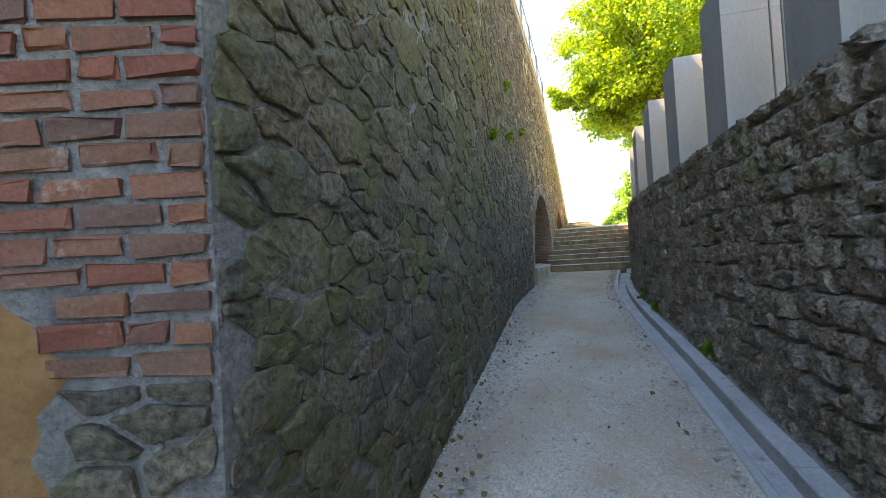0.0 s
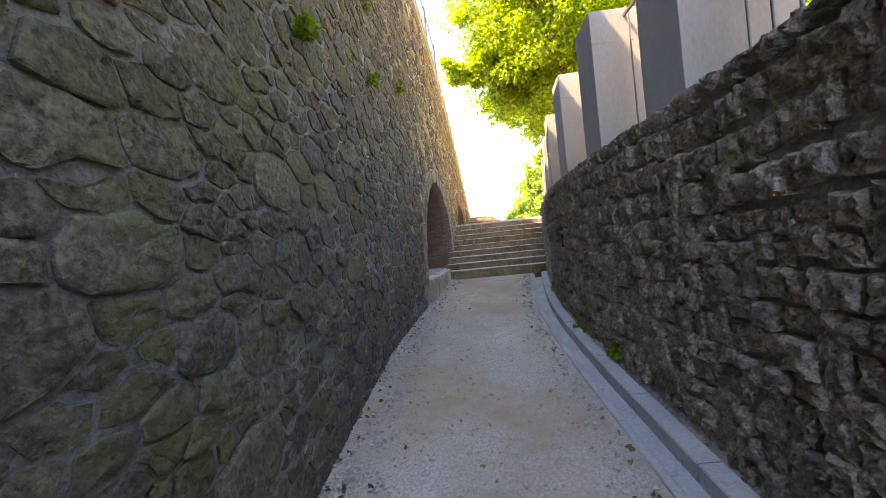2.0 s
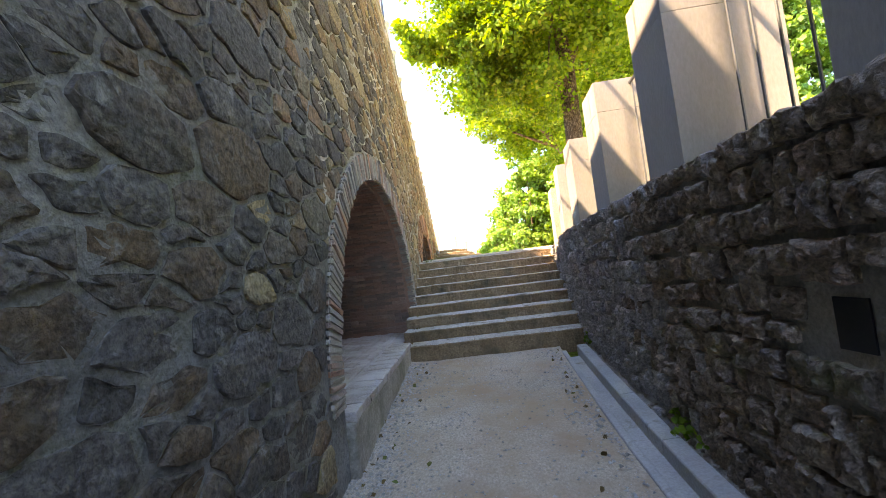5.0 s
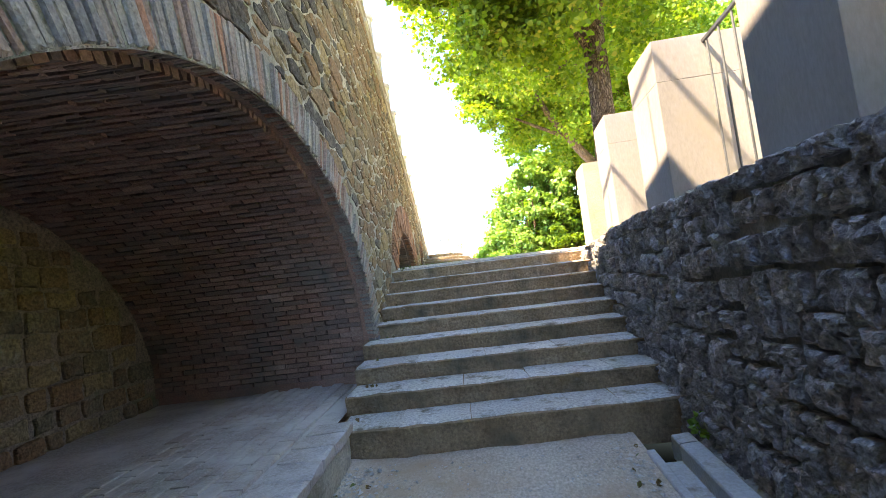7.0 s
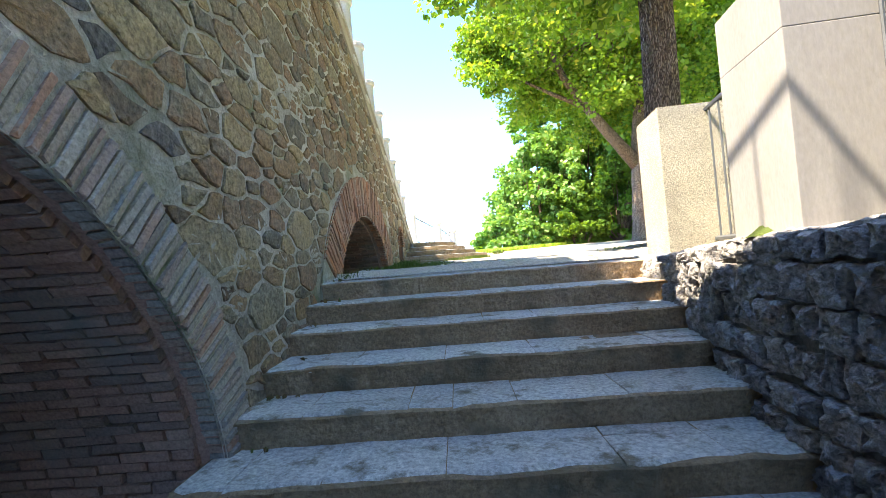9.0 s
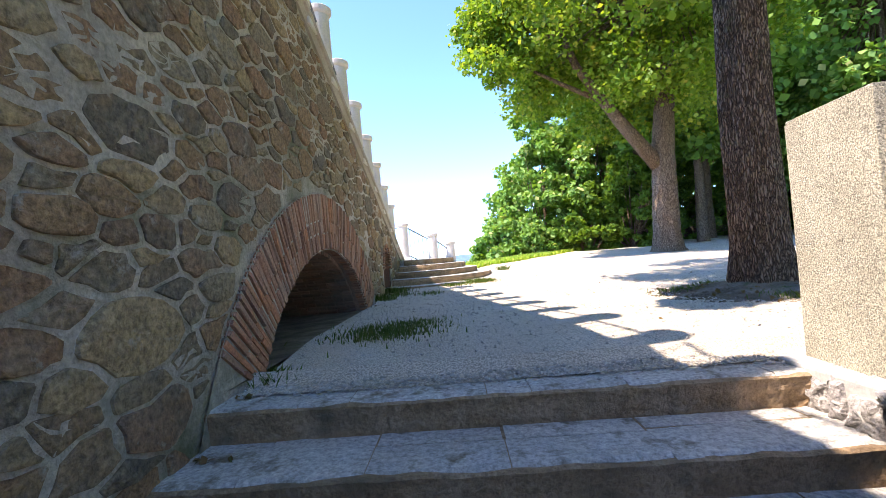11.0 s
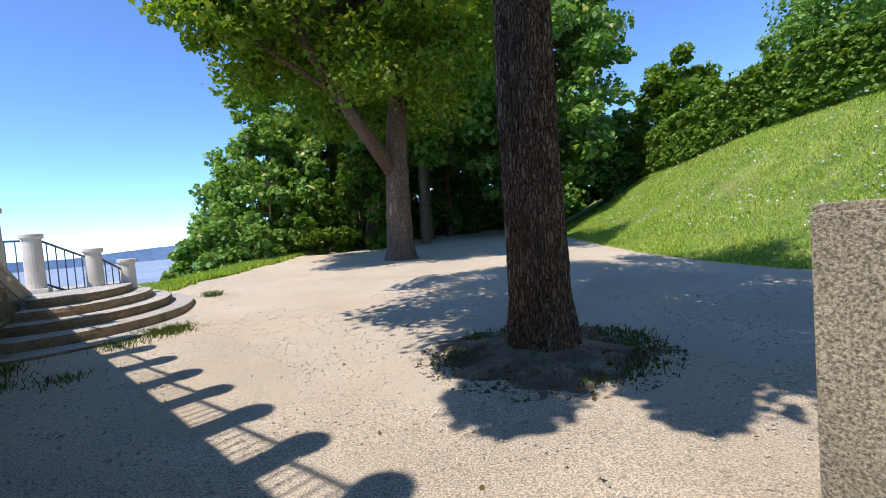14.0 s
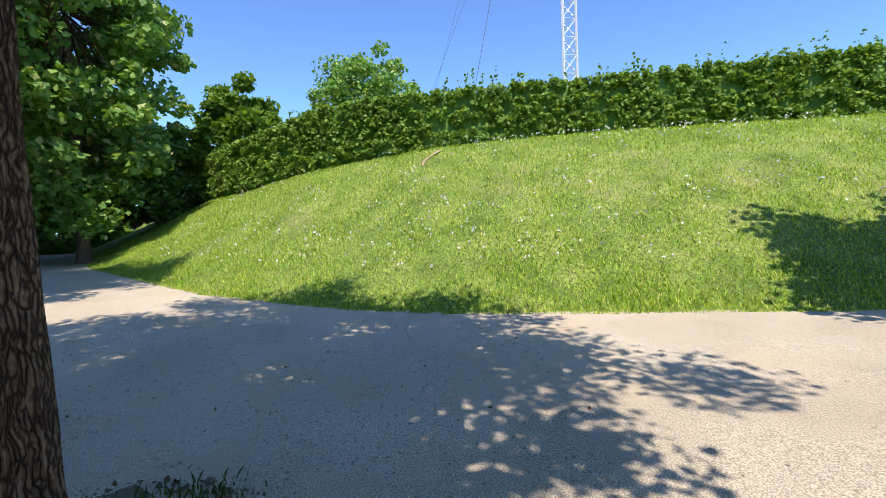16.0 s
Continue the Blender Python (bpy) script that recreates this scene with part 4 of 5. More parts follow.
def rail_run(a, b, drop, group, count, label):
    """An iron rail with upright bars between two points at rail height."""
    a, b = Vector(a), Vector(b)
    r = thing("railing", tuple(a), label, "railing", group)
    d = (b - a).normalized()
    for name, z in (("handrail", 0.0), ("bottom_rail", -drop)):
        vv, ff = tube([a + Z * z, b + Z * z], [0.019, 0.019], 6)
        piece(name, vv, ff, IRON, r)
    for p in (a, b):
        e = box_bm((p.x - 0.03, p.y - 0.03, p.z - drop - 0.02), (p.x + 0.03, p.y + 0.03, p.z - drop + 0.012), 0.004)
        part("bracket", e, IRON, r.children[1])
    for k in range(count):
        p = a + (b - a) * ((k + 0.5) / count)
        piece("bar", *tube([p, p - Z * drop], [0.009, 0.009], 6), IRON, r)
    return r


COLX = -1.77
first = column(0.97)
cols = []
for k in range(13):
    y = 26.6 - 0.787 * k
    cols.append((y, cope_z(y) - 0.06))
first.matrix_basis = pose(COLX, cols[0][0], cols[0][1])
for y, z in cols[1:]:
    copy_thing(first, pose(COLX, y, z))
for (ya, za), (yb, zb) in zip(cols, cols[1:]):
    rail_run((COLX, ya - 0.13, za + 0.75), (COLX, yb + 0.13, zb + 0.75), 0.6, "stair railings", 5, "dark iron railing with upright bars between stone columns")
y = cols[-1][0] - 0.13
while y > 2.5:
    yb = y - 1.6
    rr = rail_run((left_x(y) + 0.02, y, cope_z(y) + 0.9), (left_x(yb) + 0.02, yb, cope_z(yb) + 0.9), 0.8, "stair railings", 4, "thin grey iron railing along the top of the wall")
    piece("post", *tube([(left_x(y) + 0.02, y, cope_z(y) - 0.02), (left_x(y) + 0.02, y, cope_z(y) + 1.0)], [0.035, 0.035], 8), IRON, rr)
    y = yb
ends = [(-1.66, 28.3, 3.155), (-0.92, 28.62, 2.86), (-0.46, 28.95, 2.62)]
for k, p in enumerate(ends):
    copy_thing(first, pose(p[0], p[1], p[2]))
rail_run((-1.55, 28.35, 4.0), (-1.02, 28.58, 3.68), 0.72, "stair railings", 5, "dark iron railing with upright bars between stone columns")
rail_run((-0.82, 28.69, 3.62), (-0.54, 28.88, 3.4), 0.66, "stair railings", 3, "dark iron railing with upright bars between stone columns")
rail_run((-1.8, 28.3, 4.02), (-2.7, 28.3, 4.05), 0.75, "stair railings", 7, "dark iron railing with upright bars between stone columns")

# ---- the low wall with pillars ----
low_wall = thing("wall_east", (1.4, 10, 0), "low curved wall of rough dark squared stones", "wall", kind="structure")
ys = list(np.arange(-6, 18.81, 0.2))
v, f = [], []
for y in ys:
    z0, z1 = floor_z(y) - 0.3, rtop_z(y)
    for k in range(8):
        z = z0 + (z1 - z0) * k / 7
        v.append((right_x(y) + 0.01 * smooth_noise((y, z, 4), 3), y, z))
    v.append((right_x(y) + 0.75, y, z1))
    v.append((right_x(y) + 0.75, y, z0))
for j in range(len(ys) - 1):
    for k in range(9):
        f.append((j * 10 + k, j * 10 + k + 1, (j + 1) * 10 + k + 1, (j + 1) * 10 + k))
f += [tuple(range(10)), tuple((len(ys) - 1) * 10 + k for k in reversed(range(10)))]
piece("wall_core", v, f, DARKMORTAR, low_wall, "dark recessed mortar")


def east_face(y, z, d):
    return (right_x(y) - d, y, z)


rnd = random.Random(21)
near, loose = [], []
z, row = 0.0, 0
HOLES = [(10.45, 1.68, 0.145)]
while z < 2.6:
    h = rnd.uniform(0.12, 0.19)
    y = -4.5 + rnd.uniform(0, 0.2)
    while y < 18.75:
        l = rnd.uniform(0.1, 0.24)
        top = rtop_z(y + l / 2)
        lo, hi = z + 0.07 * smooth_noise((y, z, 0), 0.9), min(z + h + 0.07 * smooth_noise((y + l, z, 0), 0.9), top + 0.012)
        if rnd.random() < 0.2:
            hi = min(hi + rnd.uniform(0.04, 0.1), top + 0.01)
        lo += rnd.uniform(-0.025, 0.025)
        base = floor_z(y) if y < 15.4 else 0.9 + (y - 15.3) * 0.387
        if hi - lo > 0.06 and hi > base and not any(abs(y + l / 2 - a) < s + l / 2 and abs((lo + hi) / 2 - b) < s + h / 3 for a, b, s in HOLES):
            j = lambda q=0.02: rnd.uniform(-q, q)
            poly = [(y + j(), lo + j(0.012)), (y + l / 2 + j(), lo + j(0.012)), (y + l + j(), lo + j(0.012)), (y + l + j(), (lo + hi) / 2), (y + l + j(), hi + j(0.012)), (y + l / 2 + j(), hi + j(0.01)), (y + j(), hi + j(0.012)), (y + j(0.01), (lo + hi) / 2)]
            crown = hi > top - 0.05
            st = stone_mesh(poly[::-1], east_face, rnd.uniform(0.008, 0.022), rnd.uniform(0.03, 0.075), rnd, 0.02, 0.78)
            if st:
                (near if 2.5 < y < 17.5 else loose).append((y, st))
            if crown and rnd.random() < 0.95:
                cap_face = lambda a, b, d: (right_x(a) - 0.02 + b, a, rtop_z(a) - 0.03 + d)
                w = rnd.uniform(0.25, 0.4)
                cp = [(y, 0.0), (y + l, 0.0), (y + l, w), (y, w)]
                st2 = stone_mesh(cp, cap_face, 0.01, rnd.uniform(0.03, 0.06), rnd, 0.012, 0.7)
                if st2:
                    loose.append((y, st2))
        y += l
    z += h
near.sort(key=lambda q: q[0])
step_over = max(1, len(near) / 300)
chosen = {int(k * step_over) for k in range(300)}
for k, (y, st) in enumerate(near):
    if k in chosen:
        stone_piece(st, LITSTONE if y > 11 + 2.5 * rnd.random() else DARKSTONE, low_wall)
    else:
        loose.append((y, st))
joined("stones", [st for y, st in loose if y <= 12.2], DARKSTONE, low_wall, "rough dark squared stones")
joined("stones", [st for y, st in loose if y > 12.2], LITSTONE, low_wall, "rough grey squared stones by the steps")
# A near-black plate among the stones paints the shade inside each hole.
for a, b, s in HOLES:
    part("drain_hole", box_bm((right_x(a) - 0.012, a - s * 0.55, b - s * 0.7), (right_x(a) - 0.004, a + s * 0.55, b + s * 0.7), 0), shade("hole_shade_black", [(0.2, (0.008, 0.008, 0.008)), (0.8, (0.02, 0.018, 0.016))], bump=0), low_wall, "black plate for the shade inside a weep hole")


part("end_block", box_bm((right_x(18.3) + 0.0, 18.22, 1.9), (right_x(18.6) + 0.7, 19.02, 2.445), 0.015, 0.003), GUTTER, low_wall, "smooth concrete block at the end of the wall")


def pillar(y, z, height, material, label):
    ang = math.degrees(math.atan2(right_x(y - 0.4) - right_x(y + 0.4), 0.8))
    p = thing("concrete_pillar", (right_x(y) + 0.06, y, z), label, "pillar", "wall pillars", rz=ang)
    m = p.matrix_basis
    blocks = (("shaft", (0, -0.3, -0.02), (0.76, 0.3, height - 0.33)), ("head", (0, -0.3, height - 0.329), (0.76, 0.3, height)))
    if material is PEBBLEDASH:
        blocks = (("shaft", (0, -0.28, -0.04), (0.72, 0.28, height - 0.02)), ("top_slab", (0.004, -0.276, height - 0.021), (0.716, 0.276, height)))
    for nm, lo, hi in blocks:
        bm = box_bm(lo, hi, 0.004)
        bm.transform(m)
        part(nm, bm, material, p)
    return p


PILLARS = [(18.70, 2.43, 1.22, PEBBLEDASH), (17.0, 2.5, 1.25, CONCRETE), (15.45, 2.56, 1.22, CONCRETE), (13.75, 2.56, 1.33, CONCRETE), (11.95, 2.56, 1.36, CONCRETE), (10.13, 2.56, 1.42, CONCRETE)]
for k in range(7):
    PILLARS.append((8.38 - 1.75 * k, 2.56, 1.4, CONCRETE))
for y, z, h, mt in PILLARS:
    pillar(y, rtop_z(y) + 0.03, h, mt, "square beige concrete pillar on a rough stone wall")
for (ya, za, ha, _), (yb, zb, hb, _) in zip(PILLARS, PILLARS[1:]):
    xa, xb = right_x(ya) + 0.42, right_x(yb) + 0.42
    zt = min(rtop_z(ya) + ha, rtop_z(yb) + hb) - 0.03
    rail_run((xa, ya - 0.285, zt), (xb, yb + 0.285, zt + 0.0), zt - rtop_z(ya) - 0.12, "wall railings", 6, "dark iron railing with upright bars between concrete pillars")

# ---- trees and plants ----
def leaf_cloud(centres, spread_r, count, size, rng, droop=0.3, squash=0.75, plain=False):
    """Many folded leaves round clump centres, as one mesh's vertices and faces."""
    centres = np.array(centres)
    pick = rng.integers(0, len(centres), count)
    off = rng.normal(size=(count, 3))
    off /= np.linalg.norm(off, axis=1, keepdims=True)
    off *= (rng.random((count, 1)) ** 0.45) * np.array(spread_r)[pick][:, None]
    off[:, 2] *= squash
    pos = centres[pick] + off
    nrm = rng.normal(size=(count, 3)) * 0.75 + np.array([0, 0, 0.65]) + off / (np.array(spread_r)[pick][:, None] + 1e-6) * 0.5
    nrm /= np.linalg.norm(nrm, axis=1, keepdims=True)
    t = rng.normal(size=(count, 3))
    t -= nrm * np.sum(t * nrm, axis=1, keepdims=True)
    t /= np.linalg.norm(t, axis=1, keepdims=True)
    b = np.cross(nrm, t)
    s = size * rng.uniform(0.6, 1.25, (count, 1))
    shape = [(-0.5, 0.0, 0.0), (-0.12, 0.5, 0.1), (0.2, 0.34, 0.06), (0.55, 0.0, -droop * 0.5), (0.2, -0.34, 0.06), (-0.12, -0.5, 0.1)]
    if plain:
        shape = [(-0.5, 0.0, 0.0), (0.0, 0.45, 0.1), (0.55, 0.0, -droop * 0.4), (0.0, -0.45, 0.06)]
    verts = np.empty((count, len(shape), 3))
    for k, (a, c, h) in enumerate(shape):
        verts[:, k] = pos + s * (t * a + b * c + nrm * h)
    return verts.reshape(-1, 3)


def cloud_mesh(name, verts, material, parent=None, label="", kind="", corners=6):
    count = len(verts) // corners
    me = bpy.data.meshes.new(name)
    me.vertices.add(len(verts))
    me.vertices.foreach_set("co", verts.astype(np.float32).ravel())
    base = np.arange(count)[:, None] * corners
    folds = ((0, 3, 2, 1), (0, 5, 4, 3)) if corners == 6 else ((0, 3, 2, 1),)
    quads = np.concatenate([base + np.array([q]) for q in folds], axis=0)
    me.loops.add(quads.size)
    me.loops.foreach_set("vertex_index", quads.ravel().astype(np.int32))
    me.polygons.add(len(quads))
    me.polygons.foreach_set("loop_start", (np.arange(len(quads)) * 4).astype(np.int32))
    me.materials.append(material)
    me.update(calc_edges=True)
    me.validate()
    ob = new(name, me)
    if parent is not None:
        ob.parent = parent
        ob.matrix_parent_inverse = parent.matrix_basis.inverted()
    return tagged(ob, label, kind=kind)


def bark_trunk(path, radii, sides=28, furrow=0.035):
    """A trunk with furrowed bark and a flared foot."""
    pts = []
    rr = []
    for k in range(len(path) - 1):
        a, b = Vector(path[k]), Vector(path[k + 1])
        steps = max(2, int((b - a).length / 0.12))
        for s in range(steps):
            pts.append(a.lerp(b, s / steps))
            rr.append(radii[k] + (radii[k + 1] - radii[k]) * s / steps)
    pts.append(Vector(path[-1]))
    rr.append(radii[-1])
    verts, faces = [], []
    for k, (p, r) in enumerate(zip(pts, rr)):
        for s in range(sides):
            w = 2 * math.pi * s / sides
            g = furrow * (1 if (s + int(2 + 2 * smooth_noise((s * 0.11, p.z * 2.3, p.x), 1.0))) % 2 else -1) * (0.7 + 0.8 * smooth_noise((s * 1.7, p.z * 2.1, p.x), 1.0)) + 0.05 * smooth_noise((math.cos(w) * 2, math.sin(w) * 2, p.z * 0.6), 1.0)
            verts.append((p.x + r * (1 + g) * math.cos(w), p.y + r * (1 + g) * math.sin(w), p.z))
    for k in range(len(pts) - 1):
        for s in range(sides):
            q = (s + 1) % sides
            faces.append((k * sides + s, k * sides + q, (k + 1) * sides + q, (k + 1) * sides + s))
    faces.append(tuple((len(pts) - 1) * sides + s for s in range(sides)))
    return verts, faces


def crown_clumps(centre, radii, count, clump, rnd, hollow=0.45, keep=None):
    """Clump centres through a crown, denser near its skin, with gaps."""
    out, rs = [], []
    while len(out) < count:
        d = Vector((rnd.gauss(0, 1), rnd.gauss(0, 1), rnd.gauss(0, 1))).normalized()
        q = hollow + (1 - hollow) * rnd.random() ** 0.6
        q *= 1 + 0.22 * smooth_noise(tuple(d), 2.2)
        p = (centre[0] + radii[0] * d.x * q, centre[1] + radii[1] * d.y * q, centre[2] + radii[2] * d.z * q)
        if keep is None or keep(p):
            out.append(p)
            rs.append(clump * rnd.uniform(0.6, 1.3))
    return out, rs


def big_tree(at, trunk_path, trunk_r, limbs, clumps, leaves, size, material, label, seed, name="tree", sides=28, furrow=0.035, squash=0.6):
    tr = thing(name, at, label, "tree")
    vv, ff = bark_trunk(trunk_path, trunk_r, sides, furrow)
    piece("trunk", vv, ff, BARK, tr, "dark furrowed bark", flat=False)
    for path, r0, r1 in limbs:
        m = len(path)
        vv, ff = tube(path, [r0 + (r1 - r0) * k / (m - 1) for k in range(m)], 10, 0.15)
        piece("limb", vv, ff, BARK, tr, flat=False)
    rng = np.random.default_rng(seed)
    centres, rs = clumps
    rnd = random.Random(seed)
    hub = Vector(trunk_path[-1])
    twig = []
    for c in centres[::3]:
        c = Vector(c)
        mid = hub.lerp(c, 0.5) + Vector((rnd.uniform(-0.3, 0.3), rnd.uniform(-0.3, 0.3), rnd.uniform(0, 0.5)))
        twig.append(tube([hub.lerp(c, 0.08), mid, c], [0.05, 0.028, 0.008], 5))
    joined("branchwork", twig, BARK, tr, "thin dark branches")
    far = size > 0.14
    cloud_mesh("crown", leaf_cloud(centres, rs, leaves, size, rng, squash=squash, plain=far), material, tr, "dense green leaves", "stuff", 4 if far else 6)
    return tr


rnd = random.Random(3)
T1 = (2.92, 21.45)
c1 = crown_clumps((2.35, 21.2, 9.8), (3.8, 4.7, 3.6), 290, 0.75, rnd, 0.3, lambda p: p[2] > 6.5)
extra = crown_clumps((0.9, 20.6, 7.6), (1.9, 2.0, 0.9), 38, 0.55, rnd, 0.0)
south = crown_clumps((0.4, 19.5, 8.1), (2.0, 0.85, 0.8), 34, 0.34, rnd, 0.0)
edge = crown_clumps((-0.8, 20.1, 8.0), (0.8, 0.7, 0.5), 12, 0.34, rnd, 0.0)
c1 = (c1[0] + extra[0] + south[0] + edge[0], c1[1] + extra[1] + south[1] + edge[1])
big_tree((*T1, 2.5), [(T1[0], T1[1], 2.4), (T1[0], T1[1], 2.62), (T1[0], T1[1], 3.0), (T1[0] - 0.02, T1[1], 4.5), (T1[0] + 0.05, T1[1], 7.5), (T1[0], T1[1], 9.5)], [0.39, 0.32, 0.265, 0.242, 0.22, 0.16],
         [([(2.92, 21.45, 6.8), (1.9, 21.3, 8.2), (0.4, 21.2, 9.0)], 0.12, 0.04), ([(2.92, 21.45, 7.4), (3.9, 22.2, 9.2), (5.3, 22.8, 10.5)], 0.13, 0.04)],
         c1, 78000, 0.115, LEAF_MAPLE, "tall maple with a furrowed trunk on the gravel terrace", 1, sides=76, furrow=0.06)
T2 = (6.8, 31.8)
c2 = crown_clumps((6.2, 32.2, 12.2), (5.3, 5.0, 5.4), 400, 0.95, rnd, 0.4, lambda p: p[2] > 6.4 - 0.06 * p[0])
more = crown_clumps((1.7, 30.6, 9.8), (1.3, 1.3, 1.6), 26, 0.6, rnd, 0.0)
c2 = (c2[0] + more[0], c2[1] + more[1])
big_tree((*T2, 2.8), [(*T2, 2.65), (*T2, 2.9), (*T2, 3.4), (T2[0] + 0.1, T2[1], 6.2), (T2[0] + 0.5, T2[1], 9.5), (T2[0] + 0.6, T2[1], 12)], [0.75, 0.52, 0.42, 0.36, 0.26, 0.15],
         [([(6.8, 31.8, 5.6), (5.4, 31.4, 7.2), (4.1, 31.2, 9.0), (3.2, 31.0, 11.2)], 0.26, 0.07), ([(5.0, 31.3, 7.8), (3.4, 30.8, 8.4), (2.0, 30.4, 9.0)], 0.1, 0.03)],
         c2, 105000, 0.155, LEAF_MAPLE, "broad maple with a forked leaning limb beside the terrace", 2)
T5 = (20.0, 37.5)
c5 = crown_clumps((19.5, 38.5, 12.5), (5.4, 5.4, 8.2), 330, 1.1, rnd, 0.4, lambda p: p[2] > 4.6)
big_tree((*T5, 3.0), [(*T5, 2.8), (*T5, 3.4), (*T5, 9), (*T5, 14)], [0.4, 0.27, 0.2, 0.1], [], c5, 36000, 0.32, LEAF_BUSH, "tall broadleaf tree where the path bends", 5, sides=12)
for k, (x, y, r, h, lab) in enumerate([(11.5, 38.2, 0.22, 12, ""), (14.2, 42.5, 0.3, 14, ""), (9.6, 40.5, 0.25, 13, ""), (16.8, 44.0, 0.25, 15, ""), (24.5, 47.0, 0.3, 15, "")]):
    z = land_z(x, y)
    cc = crown_clumps((x, y, z + h * 0.72), (4.4, 4.2, h * 0.36), 190, 1.2, rnd, 0.3, lambda p, zz=z: p[2] > zz + 2.9)
    big_tree((x, y, z), [(x, y, z - 0.2), (x, y, z + 2), (x + 0.2, y, z + h * 0.7)], [r * 1.3, r, r * 0.5], [], cc, 17000, 0.36, LEAF_DARK, "slender dark woodland tree in deep shade", 20 + k, sides=12)


def bush(at, radii, clumps, leaves, size, material, label, seed, name="bush", category="shrub"):
    rnd = random.Random(seed)
    b = thing(name, at, label, category)
    cc = crown_clumps((at[0], at[1], at[2] + radii[2] * 0.55), radii, clumps, min(radii) * 0.22, rnd, 0.55, lambda p: p[2] > at[2] - 0.1)
    tw = [tube([(at[0], at[1], at[2] - 0.1), Vector(at).lerp(Vector(c), 0.6), c], [0.05, 0.03, 0.008], 5) for c in cc[0][::4]]
    joined("stemwork", tw, BARK, b, "")
    far = size > 0.15
    cloud_mesh("foliage", leaf_cloud(*cc, leaves, size, np.random.default_rng(seed), plain=far), material, b, "", "stuff", 4 if far else 6)
    return b


bush((2.3, 37.8, 1.3), (2.2, 2.0, 2.2), 110, 12000, 0.2, LEAF_BUSH, "rounded green bush at the terrace edge", 31)
bush((4.6, 40.4, 1.2), (3.0, 2.4, 5.2), 190, 22000, 0.24, LEAF_BUSH, "tall dense grey-green shrub at the terrace edge", 32)
bush((7.2, 41.2, 2.0), (2.6, 2.2, 6.5), 190, 20000, 0.24, LEAF_BUSH, "tall dense shrub with pale flower heads", 33)
bush((6.2, 38.9, 2.6), (2.2, 1.4, 2.5), 110, 12000, 0.2, LEAF_LIGHT, "bright green young hornbeam bush", 34)
bush((8.3, 38.6, 3.0), (1.8, 1.4, 3.0), 110, 11000, 0.2, LEAF_LIGHT, "bright green young hornbeam bush", 35)
bush((0.9, 36.5, 0.2), (1.6, 1.5, 1.9), 70, 7000, 0.18, LEAF_LIGHT, "small light green bush by the stair", 36)
bush((9.0, 45.0, 2.6), (6, 3, 9), 220, 20000, 0.36, LEAF_DARK, "dense dark woodland undergrowth", 37)
bush((12.5, 45.5, 2.8), (8, 2.2, 4.5), 200, 20000, 0.36, LEAF_DARK, "dense dark woodland undergrowth", 43)
bush((24.0, 48.5, 3.0), (6, 2.2, 5), 160, 15000, 0.36, LEAF_DARK, "dense dark woodland undergrowth", 44)
bush((17.0, 49.0, 3.2), (7, 3, 8), 220, 20000, 0.36, LEAF_DARK, "dense dark woodland undergrowth", 38)
bush((27.0, 52.0, 3.2), (7, 3, 7), 180, 16000, 0.4, LEAF_DARK, "dense dark woodland undergrowth", 39)
bush((36.0, 49.0, 3.0), (7, 4, 8), 200, 18000, 0.4, LEAF_DARK, "dense dark woodland undergrowth", 40)
bush((44.0, 42.0, 3.0), (6, 5, 7), 180, 16000, 0.4, LEAF_BUSH, "dense green woodland undergrowth", 41)
bush((33.0, 54.0, 3.0), (7, 4, 7), 160, 15000, 0.4, LEAF_DARK, "dense dark woodland undergrowth", 42)
for k, (x, y, z, r, h) in enumerate([(36.0, 28.2, 7.5, 4.6, 6.5), (28.6, 34.8, 6.2, 2.9, 4.6), (27.0, 39.0, 5.4, 3.0, 3.6)]):
    bush((x, y, z), (r, r, h), 190, 20000, 0.3, (LEAF_BUSH, LEAF_LIGHT, LEAF_BUSH)[k], "rounded tree crown beyond the clipped hedge", 50 + k, "tree", "tree")
# the tree on the terrace behind the pillars
T3 = (5.4, 9.6)
c3 = crown_clumps((5.6, 9.6, 8.6), (3.4, 3.6, 3.6), 200, 0.8, rnd, 0.3, lambda p: p[2] > 4.9)
big_tree((*T3, 2.5), [(*T3, 2.4), (*T3, 3.0), (*T3, 6.0), (*T3, 8.5)], [0.34, 0.24, 0.2, 0.12], [([(5.4, 9.6, 5.2), (4.4, 9.2, 6.6), (3.6, 8.8, 7.6)], 0.09, 0.03)], c3, 26000, 0.24, LEAF_LIGHT,
         "leafy tree standing on the terrace behind the pillars", 6, sides=16)

# the clipped hedge along the top of the bank
hedge = thing("hedge", (18.3, 15, 6.9), "long clipped hornbeam hedge along the top of the bank", "hedge")
HEDGE = [(-14, 17.6, 2.4), (6, 18.0, 2.4), (16, 18.2, 2.1), (19.5, 18.2, 2.1), (22.5, 18.3, 2.1), (26, 19.2, 2.2), (31, 22.0, 2.2), (38, 28.0, 2.2)]
centres, rs = [], []
rnd = random.Random(77)
for k in range(3400):
    y = rnd.uniform(-14, 38)
    x0, h = lerp_table([(a, b) for a, b, _ in HEDGE], y), lerp_table([(a, c) for a, _, c in HEDGE], y)
    side = rnd.random()
    dx, dz = (rnd.uniform(0, 0.15), rnd.uniform(0, h)) if side < 0.65 else (rnd.uniform(0, 1.3), h - rnd.uniform(0, 0.2))
    p = (x0 + dx, y, land_z(x0 + 0.5, y) + dz)
    centres.append(p)
    rs.append(0.2)
sprigs = []
